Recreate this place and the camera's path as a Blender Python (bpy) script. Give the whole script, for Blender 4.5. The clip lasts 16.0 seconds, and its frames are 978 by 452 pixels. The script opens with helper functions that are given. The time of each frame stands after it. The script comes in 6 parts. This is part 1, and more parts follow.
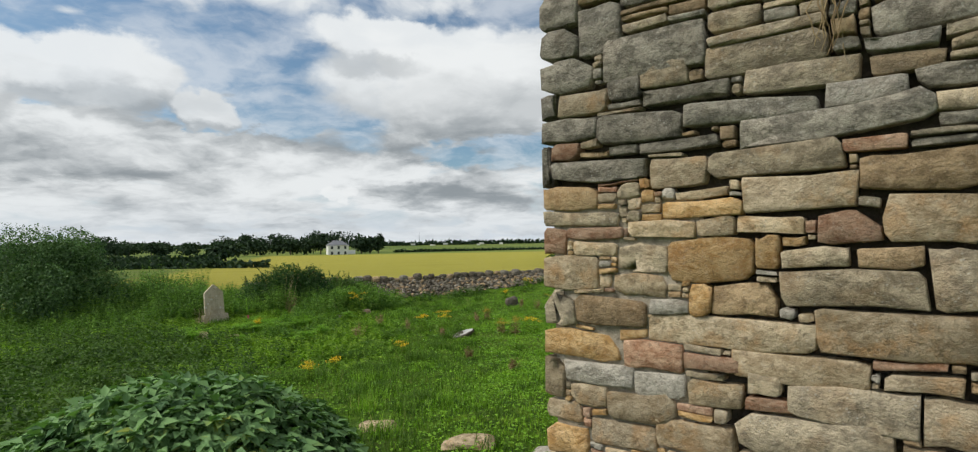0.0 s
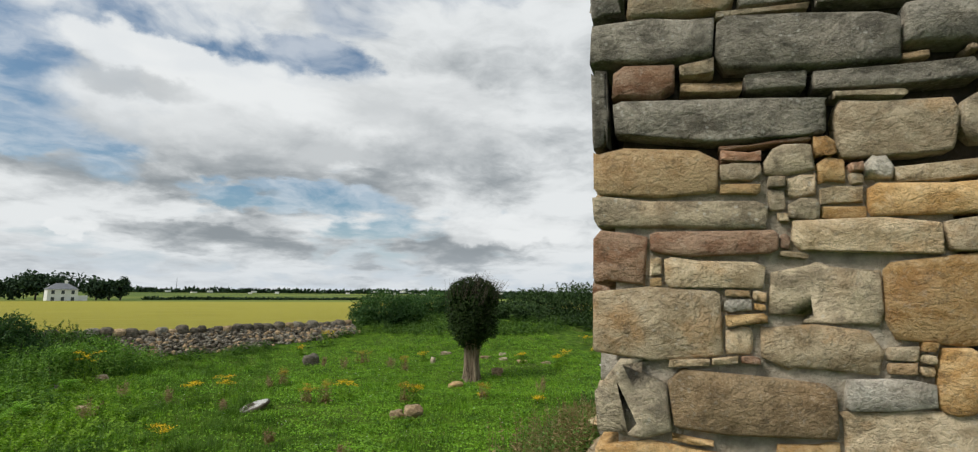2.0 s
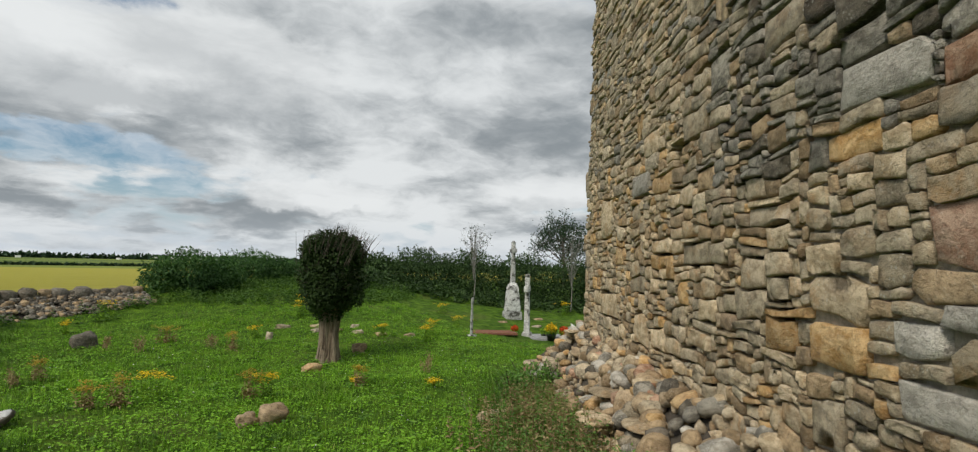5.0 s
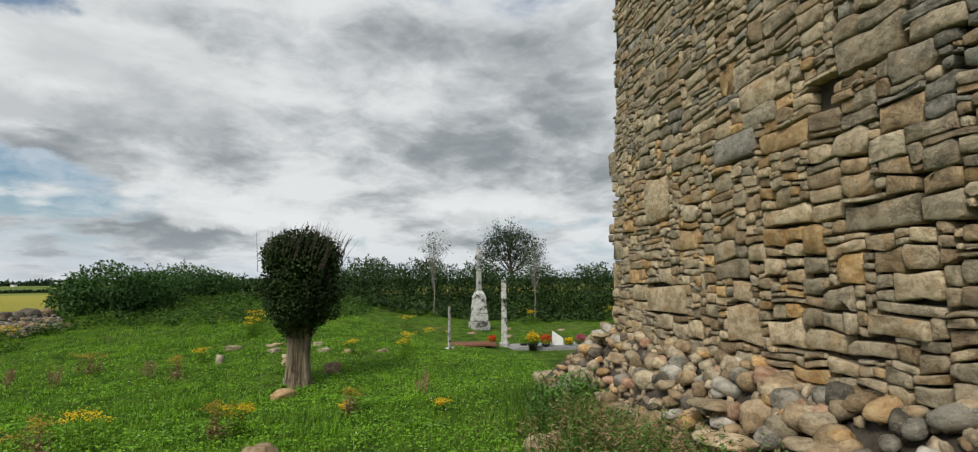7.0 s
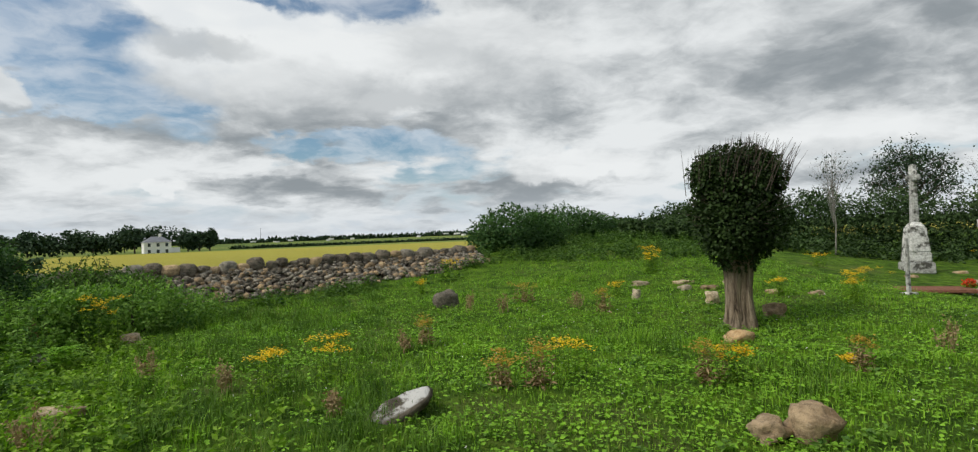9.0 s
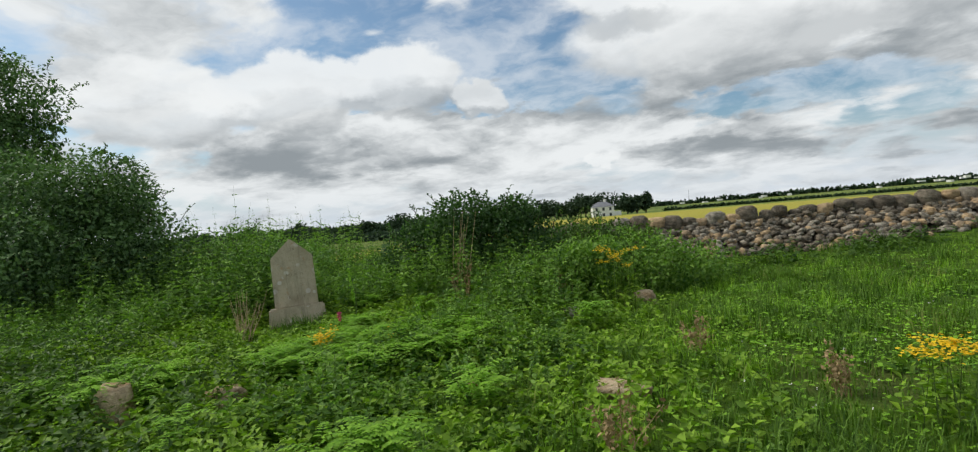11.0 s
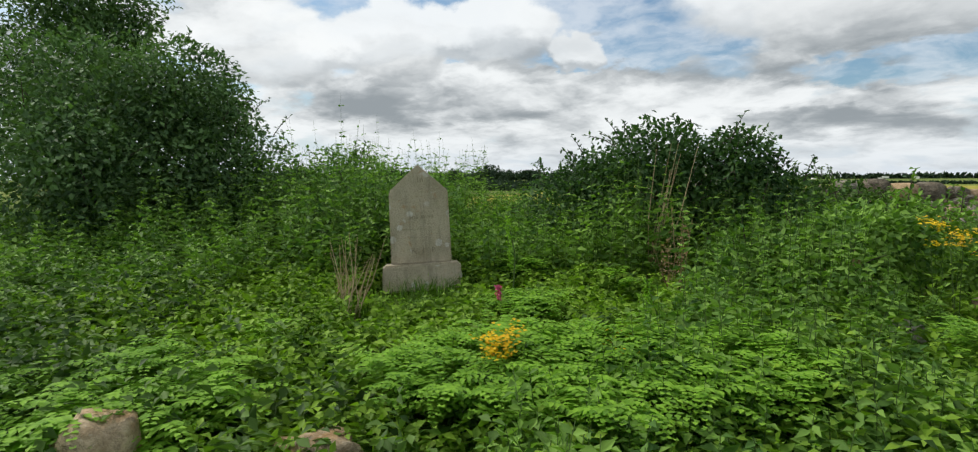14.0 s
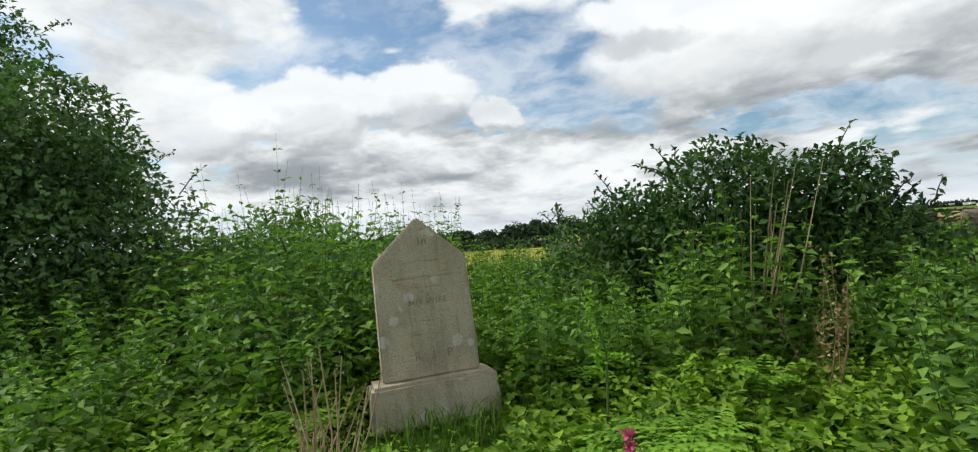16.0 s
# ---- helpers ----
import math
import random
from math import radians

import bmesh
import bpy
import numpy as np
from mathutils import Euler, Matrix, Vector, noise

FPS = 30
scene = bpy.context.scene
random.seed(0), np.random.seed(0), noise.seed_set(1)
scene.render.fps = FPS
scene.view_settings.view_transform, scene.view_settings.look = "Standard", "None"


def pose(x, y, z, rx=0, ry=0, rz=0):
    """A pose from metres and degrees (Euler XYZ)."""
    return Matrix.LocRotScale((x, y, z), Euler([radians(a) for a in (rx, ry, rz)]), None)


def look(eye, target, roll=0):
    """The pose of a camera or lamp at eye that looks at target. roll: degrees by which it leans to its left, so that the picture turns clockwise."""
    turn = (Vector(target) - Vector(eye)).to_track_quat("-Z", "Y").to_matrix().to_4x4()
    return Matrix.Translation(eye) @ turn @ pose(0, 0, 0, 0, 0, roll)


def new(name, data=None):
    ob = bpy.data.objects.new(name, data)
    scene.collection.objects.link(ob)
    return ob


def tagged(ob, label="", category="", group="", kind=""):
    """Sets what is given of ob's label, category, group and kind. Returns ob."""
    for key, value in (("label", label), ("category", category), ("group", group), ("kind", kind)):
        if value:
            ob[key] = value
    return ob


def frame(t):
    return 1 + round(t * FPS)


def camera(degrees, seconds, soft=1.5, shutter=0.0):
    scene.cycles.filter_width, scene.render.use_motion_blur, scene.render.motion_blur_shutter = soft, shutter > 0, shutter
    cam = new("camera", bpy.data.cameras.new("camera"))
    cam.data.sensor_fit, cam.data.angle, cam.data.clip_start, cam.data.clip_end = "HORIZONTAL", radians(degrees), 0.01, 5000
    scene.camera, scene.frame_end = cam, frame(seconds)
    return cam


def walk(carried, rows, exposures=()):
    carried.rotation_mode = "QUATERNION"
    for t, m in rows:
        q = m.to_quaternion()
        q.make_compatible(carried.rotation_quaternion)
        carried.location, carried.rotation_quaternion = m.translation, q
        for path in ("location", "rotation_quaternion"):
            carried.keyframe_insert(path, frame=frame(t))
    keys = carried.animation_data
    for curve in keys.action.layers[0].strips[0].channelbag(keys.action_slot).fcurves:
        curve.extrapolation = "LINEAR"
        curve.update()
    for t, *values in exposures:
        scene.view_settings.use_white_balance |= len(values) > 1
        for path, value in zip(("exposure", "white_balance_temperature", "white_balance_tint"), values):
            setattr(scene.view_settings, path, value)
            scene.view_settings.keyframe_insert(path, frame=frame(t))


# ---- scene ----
cam = camera(83.4, 16.0, soft=1.2)
PATH = [
    (0, (1.53, -2.731, 2.218), (1.521, -0.732, 2.283), -0.8),
    (0.5, (1.269, -2.082, 2.211), (1.514, -0.097, 2.261), 2.0),
    (1, (0.997, -1.513, 2.191), (1.594, 0.391, 2.324), 0.8),
    (1.5, (0.877, -0.802, 2.121), (1.577, 1.052, 2.391), 0.9),
    (2, (0.776, -0.156, 2.08), (1.517, 1.684, 2.332), 0.7),
    (2.5, (0.829, 0.465, 2.027), (1.735, 2.235, 2.238), 1.8),
    (3, (0.898, 1.068, 1.983), (1.77, 2.852, 2.222), 2.5),
    (3.5, (0.954, 1.655, 1.971), (1.958, 3.369, 2.201), 3.3),
    (4, (0.974, 2.216, 1.879), (2.052, 3.889, 2.084), 3.0),
    (4.5, (0.692, 2.736, 1.815), (1.958, 4.276, 1.975), 1.9),
    (4.7, (0.695, 2.977, 1.812), (1.987, 4.495, 1.97), 1.7),
    (6.8, (0.865, 5.039, 1.603), (2.367, 6.349, 1.773), -0.6),
    (7, (0.826, 5.315, 1.546), (2.316, 6.633, 1.752), -0.5),
    (7.5, (0.763, 5.938, 1.491), (2.228, 7.294, 1.611), 0.1),
    (8, (0.627, 6.59, 1.418), (1.921, 8.114, 1.477), 0.3),
    (8.5, (0.444, 7.124, 1.316), (1.574, 8.774, 1.342), -0.1),
    (9, (0.198, 7.626, 1.257), (0.719, 9.557, 1.29), -1.9),
    (9.5, (-0.196, 8.236, 1.195), (-0.009, 10.225, 1.293), -0.5),
    (10, (-0.574, 8.783, 1.135), (-0.952, 10.746, 1.206), -0.4),
    (10.2, (-0.773, 9.061, 1.09), (-1.408, 10.957, 1.145), -1.0),
    (12.3, (-2.334, 10.64, 1.005), (-3.351, 12.36, 0.909), -6.3),
    (12.5, (-2.5, 10.769, 1.008), (-3.518, 12.488, 0.913), -6.4),
    (13, (-2.935, 11.145, 0.962), (-4.054, 12.802, 0.894), -4.2),
    (13.5, (-3.46, 11.391, 0.905), (-4.651, 12.996, 0.812), -2.6),
    (14, (-3.957, 11.679, 0.839), (-5.141, 13.282, 0.669), -0.0),
    (14.5, (-4.478, 12.004, 0.794), (-5.685, 13.589, 0.62), 1.5),
    (15, (-5.019, 12.25, 0.775), (-6.201, 13.863, 0.738), -2.0),
    (15.5, (-5.445, 12.558, 0.778), (-6.554, 14.222, 0.741), -2.9),
    (16, (-5.75, 12.9, 0.825), (-6.72, 14.649, 0.869), -3.7),
]
walk(cam, [(t, look(e, g, r)) for t, e, g, r in PATH],
     exposures=((0, -0.08), (3.0, -0.15), (7.5, -0.18), (9.0, -0.1), (12.5, 0.0), (16.0, 0.15)))

# ---- world, sun ----
SUN_AZ, SUN_EL = radians(100), radians(46)      # azimuth to the left of +y
SUN_DIR = Vector((-math.sin(SUN_AZ) * math.cos(SUN_EL), math.cos(SUN_AZ) * math.cos(SUN_EL), math.sin(SUN_EL)))
sun = new("sun", bpy.data.lights.new("sun", "SUN"))
sun.data.energy, sun.data.angle, sun.data.color = 3.0, radians(18), (1.0, 0.94, 0.84)
sun.matrix_world = look(SUN_DIR * 50, (0, 0, 0))


class Nodes:
    """Short hand for node trees."""

    def __init__(self, tree):
        self.t = tree
        tree.nodes.clear()

    def add(self, kind, values=(), **props):
        n = self.t.nodes.new(kind)
        for k, v in props.items():
            setattr(n, k, v)
        for k, v in dict(values).items():
            self.put(n.inputs[k], v)
        return n

    def put(self, socket, v):
        if isinstance(v, bpy.types.NodeSocket):
            self.t.links.new(v, socket)
        else:
            socket.default_value = v

    def math(self, op, a, b=0.5, clamp=False):
        return self.add("ShaderNodeMath", {0: a, 1: b}, operation=op, use_clamp=clamp).outputs[0]

    def vec(self, op, a, b=(0, 0, 0)):
        return self.add("ShaderNodeVectorMath", {0: a, 1: b}, operation=op).outputs[0]

    def noise(self, vector, scale, detail=4.0, rough=0.55, out="Fac", distortion=0.0):
        return self.add("ShaderNodeTexNoise", {"Vector": vector, "Scale": scale, "Detail": detail, "Roughness": rough,
                                               "Distortion": distortion}).outputs[out]

    def ramp(self, fac, *stops):
        n = self.add("ShaderNodeValToRGB", {0: fac})
        e = n.color_ramp.elements
        while len(e) < len(stops):
            e.new(0.5)
        for el, (p, c) in zip(e, stops):
            el.position = p
            el.color = (*c, 1) if isinstance(c, (tuple, list)) else (c, c, c, 1)
        return n.outputs[0]

    def mix(self, fac, a, b, blend="MIX"):
        n = self.add("ShaderNodeMix", data_type="RGBA", blend_type=blend)
        for i, v in ((0, fac), (6, a), (7, b)):
            if isinstance(v, tuple) and len(v) == 3:
                v = (*v, 1)
            self.put(n.inputs[i], v)
        return n.outputs[2]

    def smooth(self, v, a, b):
        n = self.add("ShaderNodeMapRange", {0: v, 1: a, 2: b, 3: 0.0, 4: 1.0}, interpolation_type="SMOOTHSTEP")
        return n.outputs[0]


def build_world():
    world = bpy.data.worlds.new("sky")
    scene.world = world
    world.use_nodes = True
    n = Nodes(world.node_tree)
    way = n.add("ShaderNodeTexCoord").outputs["Generated"]
    sky = n.add("ShaderNodeTexSky", sky_type="NISHITA", sun_disc=False, sun_elevation=SUN_EL, sun_rotation=-SUN_AZ,
                air_density=1.0, dust_density=1.5)
    sep = n.add("ShaderNodeSeparateXYZ", {0: way})
    x, y, z = sep.outputs
    up = n.math("MAXIMUM", z, 0.0)
    low = n.math("ADD", up, 0.24)
    # clouds lie on a level sheet, seen foreshortened near the skyline
    flat = n.add("ShaderNodeCombineXYZ", {0: n.math("DIVIDE", x, low), 1: n.math("DIVIDE", y, low), 2: n.math("MULTIPLY", up, 1.6)}).outputs[0]
    warp = n.noise(flat, 2.2, 4.0, 0.55, out="Color")
    bent = n.vec("ADD", flat, n.vec("MULTIPLY", n.vec("SUBTRACT", warp, (0.5, 0.5, 0.5)), (0.35, 0.35, 0.35)))
    big = n.noise(n.vec("ADD", bent, (3.7, 1.3, 0.0)), 1.5, 8.0, 0.56)
    puffy = n.add("ShaderNodeTexVoronoi", {"Vector": n.vec("ADD", bent, (1.0, 4.0, 0.0)), "Scale": 6.5}, feature="SMOOTH_F1").outputs["Distance"]
    # azimuth to the left of +y and height, in degrees, with ragged edges
    rag = n.noise(flat, 4.5, 7.0, 0.6, out="Color")
    rag = n.add("ShaderNodeSeparateXYZ", {0: n.vec("MULTIPLY", n.vec("SUBTRACT", rag, (0.5, 0.5, 0.5)), (9.0, 4.5, 0.0))}).outputs
    az = n.math("ADD", n.math("MULTIPLY", n.math("ARCTAN2", n.math("MULTIPLY", x, -1.0), y), 57.3), rag[0])
    el = n.math("ADD", n.math("MULTIPLY", n.math("ARCSINE", z), 57.3), rag[1])

    def bank(items, start):
        total = start
        for a0, e0, wa, we, amount in items:
            da = n.math("DIVIDE", n.math("SUBTRACT", az, a0), wa)
            de = n.math("DIVIDE", n.math("SUBTRACT", el, e0), we)
            d2 = n.math("ADD", n.math("MULTIPLY", da, da), n.math("MULTIPLY", de, de))
            total = n.math("ADD", total, n.math("MULTIPLY", n.smooth(d2, 1.6, 0.1), amount))
        return total

    thick = n.math("ADD", n.math("MULTIPLY", big, 0.8), n.math("MULTIPLY", n.math("SUBTRACT", 0.6, puffy), 0.2))
    # cloud masses and clear gaps: azimuth, height, half width, half height, amount
    thick = bank(((34, 16, 17, 6, -0.14), (5, 16, 14, 5, 0.10), (-35, 16, 28, 14, 0.20), (40, 9.0, 14, 2.6, 0.20), (25, 6, 30, 3, 0.10),
                  (40, 24, 9, 4, -0.24), (24, 12.5, 6, 2.0, -0.20), (15.5, 16, 5, 4, -0.22), (-4, 22.5, 7, 2.5, -0.24), (-2, 9.5, 10, 1.8, -0.17), (0, 6.5, 14, 1.0, -0.06)), thick)
    cover = n.smooth(thick, 0.335, 0.47)
    # undersides darken with thickness, edges stay white
    lower = n.vec("ADD", bent, n.vec("MULTIPLY", flat, (0.09, 0.09, 0.0)))
    shade = n.noise(n.vec("ADD", lower, (3.7, 1.3, 0.0)), 1.5, 8.0, 0.56)
    fine = n.noise(n.vec("ADD", bent, (9.0, 2.0, 0.0)), 4.0, 8.0, 0.6)
    dark = n.math("ADD", n.math("MULTIPLY", shade, 0.75), n.math("MULTIPLY", fine, 0.25))
    dark = bank(((-38, 17, 26, 12, 0.06), (-17, 12, 9, 4.5, 0.15), (-42, 21, 15, 5, 0.03), (3, 10.5, 17, 2.6, 0.13), (33, 12.6, 6, 2.0, 0.10), (42, 8, 16, 2.4, 0.12), (-14, 4.5, 12, 2.2, 0.15), (8, 5.0, 9, 1.4, 0.10), (5, 19, 13, 4, -0.10), (34, 17, 5, 2.5, -0.10)), dark)
    grey = n.smooth(dark, 0.44, 0.70)
    cloud = n.mix(grey, (0.85, 0.88, 0.89), (0.295, 0.33, 0.355))
    blue = n.vec("MULTIPLY", sky.outputs[0], (0.090, 0.107, 0.110))
    veil = n.mix(n.smooth(z, 0.16, -0.01), blue, (0.62, 0.70, 0.78))
    veil = n.mix(n.math("MULTIPLY", n.smooth(fine, 0.35, 0.7), 0.6), veil, (0.80, 0.84, 0.88))
    seen = n.mix(cover, veil, cloud)
    lumps = n.noise(n.vec("MULTIPLY", way, (1.0, 1.0, 1.4)), 17.0, 6.0, 0.55, out="Color")
    lumps = n.add("ShaderNodeSeparateXYZ", {0: n.vec("MULTIPLY", n.vec("SUBTRACT", lumps, (0.5, 0.5, 0.5)), (5.0, 3.6, 0.0))}).outputs
    az = n.math("ADD", n.math("MULTIPLY", n.math("ARCTAN2", n.math("MULTIPLY", x, -1.0), y), 57.3), lumps[0])
    el0 = n.math("ADD", n.math("MULTIPLY", n.math("ARCSINE", z), 57.3), lumps[1])
    heaps = ((35.5, 14.8, 6.0, 3.6, 1.0), (27.5, 12.4, 3.0, 2.0, 1.0), (46, 13.5, 6.5, 4.0, 1.0), (58, 12.5, 7.0, 4.0, 1.0), (3, 16.5, 15, 5.2, 1.0), (13, 21, 6, 2.0, 0.7),
             (-14, 18, 12, 5.0, 0.8), (16, 5.1, 1.6, 0.8, 0.8), (-24, 6.5, 8, 1.6, 0.7), (-48, 8.0, 9, 2.2, 0.6))
    el = el0
    heap = bank(heaps, 0.0)
    el = n.math("ADD", el0, 2.2)
    above = bank(heaps, 0.0)
    body = n.smooth(heap, 0.15, 0.6)
    under = n.smooth(n.math("SUBTRACT", n.math("ADD", above, n.math("MULTIPLY", fine, 0.35)), heap), -0.12, 0.55)
    under = n.math("MULTIPLY", under, 0.85)
    heaped = n.mix(n.math("ADD", n.math("MULTIPLY", grey, 0.35), n.math("MULTIPLY", under, 0.65)), (0.90, 0.925, 0.93), (0.325, 0.36, 0.385))
    seen = n.mix(n.math("MULTIPLY", body, 0.9), seen, heaped)
    seen = n.mix(n.math("MULTIPLY", n.smooth(z, 0.10, 0.0), 0.5), seen, (0.66, 0.72, 0.78))
    bg = n.add("ShaderNodeBackground", {0: seen, 1: 1.0})
    out = n.add("ShaderNodeOutputWorld", {0: bg.outputs[0]})
    return out


build_world()

# ---- materials ----


def material(name, rough=0.85, spec=0.3):
    m = bpy.data.materials.new(name)
    m.use_nodes = True
    n = Nodes(m.node_tree)
    bsdf = n.add("ShaderNodeBsdfPrincipled", {"Roughness": rough, "Specular IOR Level": spec})
    n.add("ShaderNodeOutputMaterial", {0: bsdf.outputs[0]})
    return m, n, bsdf


def bump(n, bsdf, height, distance, strength=1.0):
    b = n.add("ShaderNodeBump", {"Height": height, "Distance": distance, "Strength": strength})
    n.put(bsdf.inputs["Normal"], b.outputs[0])


def piece_random(n):
    a = n.add("ShaderNodeNewGeometry").outputs["Random Per Island"]
    b = n.add("ShaderNodeObjectInfo").outputs["Random"]
    return n.math("FRACT", n.math("ADD", a, b))


def stone_material(name, dark, light, lichen=0.25, stain=(0.33, 0.17, 0.07), stained=0.15):
    """Weathered sandstone: bedding, broken relief, pits, stains and round lichen spots, set apart stone by stone."""
    m, n, bsdf = material(name, 0.93, 0.15)
    world_pos = n.add("ShaderNodeNewGeometry").outputs["Position"]
    rnd = piece_random(n)
    away = n.add("ShaderNodeCombineXYZ", {0: n.math("MULTIPLY", rnd, 37.0), 1: n.math("MULTIPLY", rnd, 91.0), 2: n.math("MULTIPLY", rnd, 53.0)}).outputs[0]
    pos = n.vec("ADD", world_pos, away)
    bent = n.vec("ADD", pos, n.vec("MULTIPLY", n.noise(pos, 5.0, 3.0, 0.5, out="Color"), (0.05, 0.05, 0.10)))
    layer = n.vec("MULTIPLY", bent, (1.0, 1.0, 1.7))
    grain = n.noise(pos, 130.0, 4.0, 0.8)
    body = n.noise(layer, 8.0, 7.0, 0.68)
    crag = n.noise(layer, 15.0, 5.0, 0.62)
    ridge = n.math("ABSOLUTE", n.math("SUBTRACT", crag, 0.5))
    base = n.mix(n.smooth(body, 0.38, 0.60), dark, light)
    tone = n.ramp(rnd, (0.0, 0.56), (0.35, 0.78), (0.7, 0.92), (1.0, 1.14))
    base = n.mix(1.0, base, tone, "MULTIPLY")
    cool = n.math("MULTIPLY", n.smooth(n.math("FRACT", n.math("MULTIPLY", rnd, 7.3)), 0.6, 0.95), 0.16)
    base = n.mix(cool, base, (0.36, 0.345, 0.305))
    rust = n.math("MULTIPLY", n.smooth(n.noise(pos, 4.1, 5.0, 0.65), 0.50, 0.64), stained)
    base = n.mix(rust, base, stain)
    crack = n.math("MULTIPLY", n.smooth(ridge, 0.012, 0.003), n.smooth(n.noise(pos, 6.0, 2.0), 0.52, 0.66))
    base = n.mix(n.math("MULTIPLY", crack, 0.5), base, (0.05, 0.042, 0.033))
    blotch = n.noise(n.vec("ADD", bent, (7.0, 3.0, 5.0)), 21.0, 6.0, 0.72)
    base = n.mix(n.math("MULTIPLY", n.smooth(blotch, 0.53, 0.66), 0.55), base, n.mix(0.72, base, (0.05, 0.044, 0.035)))
    base = n.mix(n.math("MULTIPLY", n.smooth(blotch, 0.44, 0.34), 0.45), base, n.mix(0.35, base, (0.70, 0.66, 0.56)))
    base = n.mix(n.math("MULTIPLY", n.smooth(grain, 0.45, 0.30), 0.6), base, (0.08, 0.068, 0.055))
    base = n.mix(n.math("MULTIPLY", n.smooth(grain, 0.56, 0.72), 0.35), base, (0.72, 0.66, 0.54))
    spots = n.add("ShaderNodeTexVoronoi", {"Vector": bent, "Scale": 34.0}).outputs["Distance"]
    patch = n.math("MULTIPLY", n.smooth(n.math("ADD", spots, n.math("MULTIPLY", grain, 0.25)), 0.40, 0.30), n.smooth(n.noise(pos, 5.0, 4.0), 0.47, 0.60))
    base = n.mix(n.math("MULTIPLY", patch, lichen), base, (0.60, 0.59, 0.53))
    n.put(bsdf.inputs["Base Color"], base)
    h = n.math("ADD", n.math("MULTIPLY", n.noise(bent, 9.0, 3.0, 0.5), 0.8), n.math("MULTIPLY", n.smooth(ridge, 0.0, 0.07), 0.10))
    h = n.math("ADD", h, n.math("MULTIPLY", n.noise(pos, 36.0, 5.0, 0.72), 0.62))
    bump(n, bsdf, n.math("ADD", h, n.math("MULTIPLY", grain, 0.12)), 0.030, 0.9)
    return m


STONES = {
    "g": stone_material("grey_stone", (0.30, 0.245, 0.165), (0.60, 0.50, 0.345), 0.35, (0.40, 0.24, 0.11), 0.25),
    "s": stone_material("slate_grey_stone", (0.165, 0.15, 0.12), (0.40, 0.365, 0.295), 0.35, stained=0.05),
    "t": stone_material("tan_stone", (0.43, 0.325, 0.195), (0.71, 0.575, 0.385), 0.22, (0.50, 0.27, 0.10), 0.4),
    "o": stone_material("ochre_stone", (0.52, 0.305, 0.115), (0.74, 0.51, 0.255), 0.08, stained=0.4),
    "r": stone_material("red_sandstone", (0.37, 0.195, 0.115), (0.60, 0.40, 0.27), 0.18),
    "w": stone_material("pale_stone", (0.41, 0.375, 0.31), (0.66, 0.61, 0.52), 0.5, stained=0.06),
    "b": stone_material("brown_stone", (0.29, 0.205, 0.115), (0.52, 0.38, 0.225), 0.14),
    "d": stone_material("dark_field_stone", (0.085, 0.073, 0.055), (0.20, 0.172, 0.130), 0.3, stained=0.08),
}


def plain(name, colour, rough=0.7, spec=0.3, scale=8.0, depth=0.004, vary=0.35):
    m, n, bsdf = material(name, rough, spec)
    pos = n.add("ShaderNodeNewGeometry").outputs["Position"]
    a = n.noise(pos, scale, 6.0, 0.65)
    f = n.ramp(a, (0.25, 1 - vary), (0.75, 1 + vary))
    n.put(bsdf.inputs["Base Color"], n.mix(1.0, colour, f, "MULTIPLY"))
    bump(n, bsdf, n.noise(pos, scale * 6, 5.0, 0.7), depth)
    return m


def leaf_material(name, dark, light, rough=0.5, through_light=0.35, tip=None):
    m, n, bsdf = material(name, max(rough, 0.6), 0.16)
    rnd = n.add("ShaderNodeNewGeometry").outputs["Random Per Island"]
    pos = n.add("ShaderNodeNewGeometry").outputs["Position"]
    patch = n.noise(pos, 1.3, 3.0, 0.6)
    f = n.math("ADD", n.math("MULTIPLY", rnd, 0.65), n.math("MULTIPLY", n.smooth(patch, 0.3, 0.7), 0.35))
    stops = [(0.0, dark), (0.8, light)]
    if tip:
        stops.append((0.97, tip))
    col = n.ramp(f, *stops)
    n.put(bsdf.inputs["Base Color"], col)
    trans = n.add("ShaderNodeBsdfTranslucent", {0: n.mix(1.0, col, (1.0, 1.25, 0.45), "MULTIPLY")})
    both = n.add("ShaderNodeMixShader", {0: through_light, 1: bsdf.outputs[0], 2: trans.outputs[0]})
    out = [q for q in n.t.nodes if q.bl_idname == "ShaderNodeOutputMaterial"][0]
    n.put(out.inputs[0], both.outputs[0])
    return m


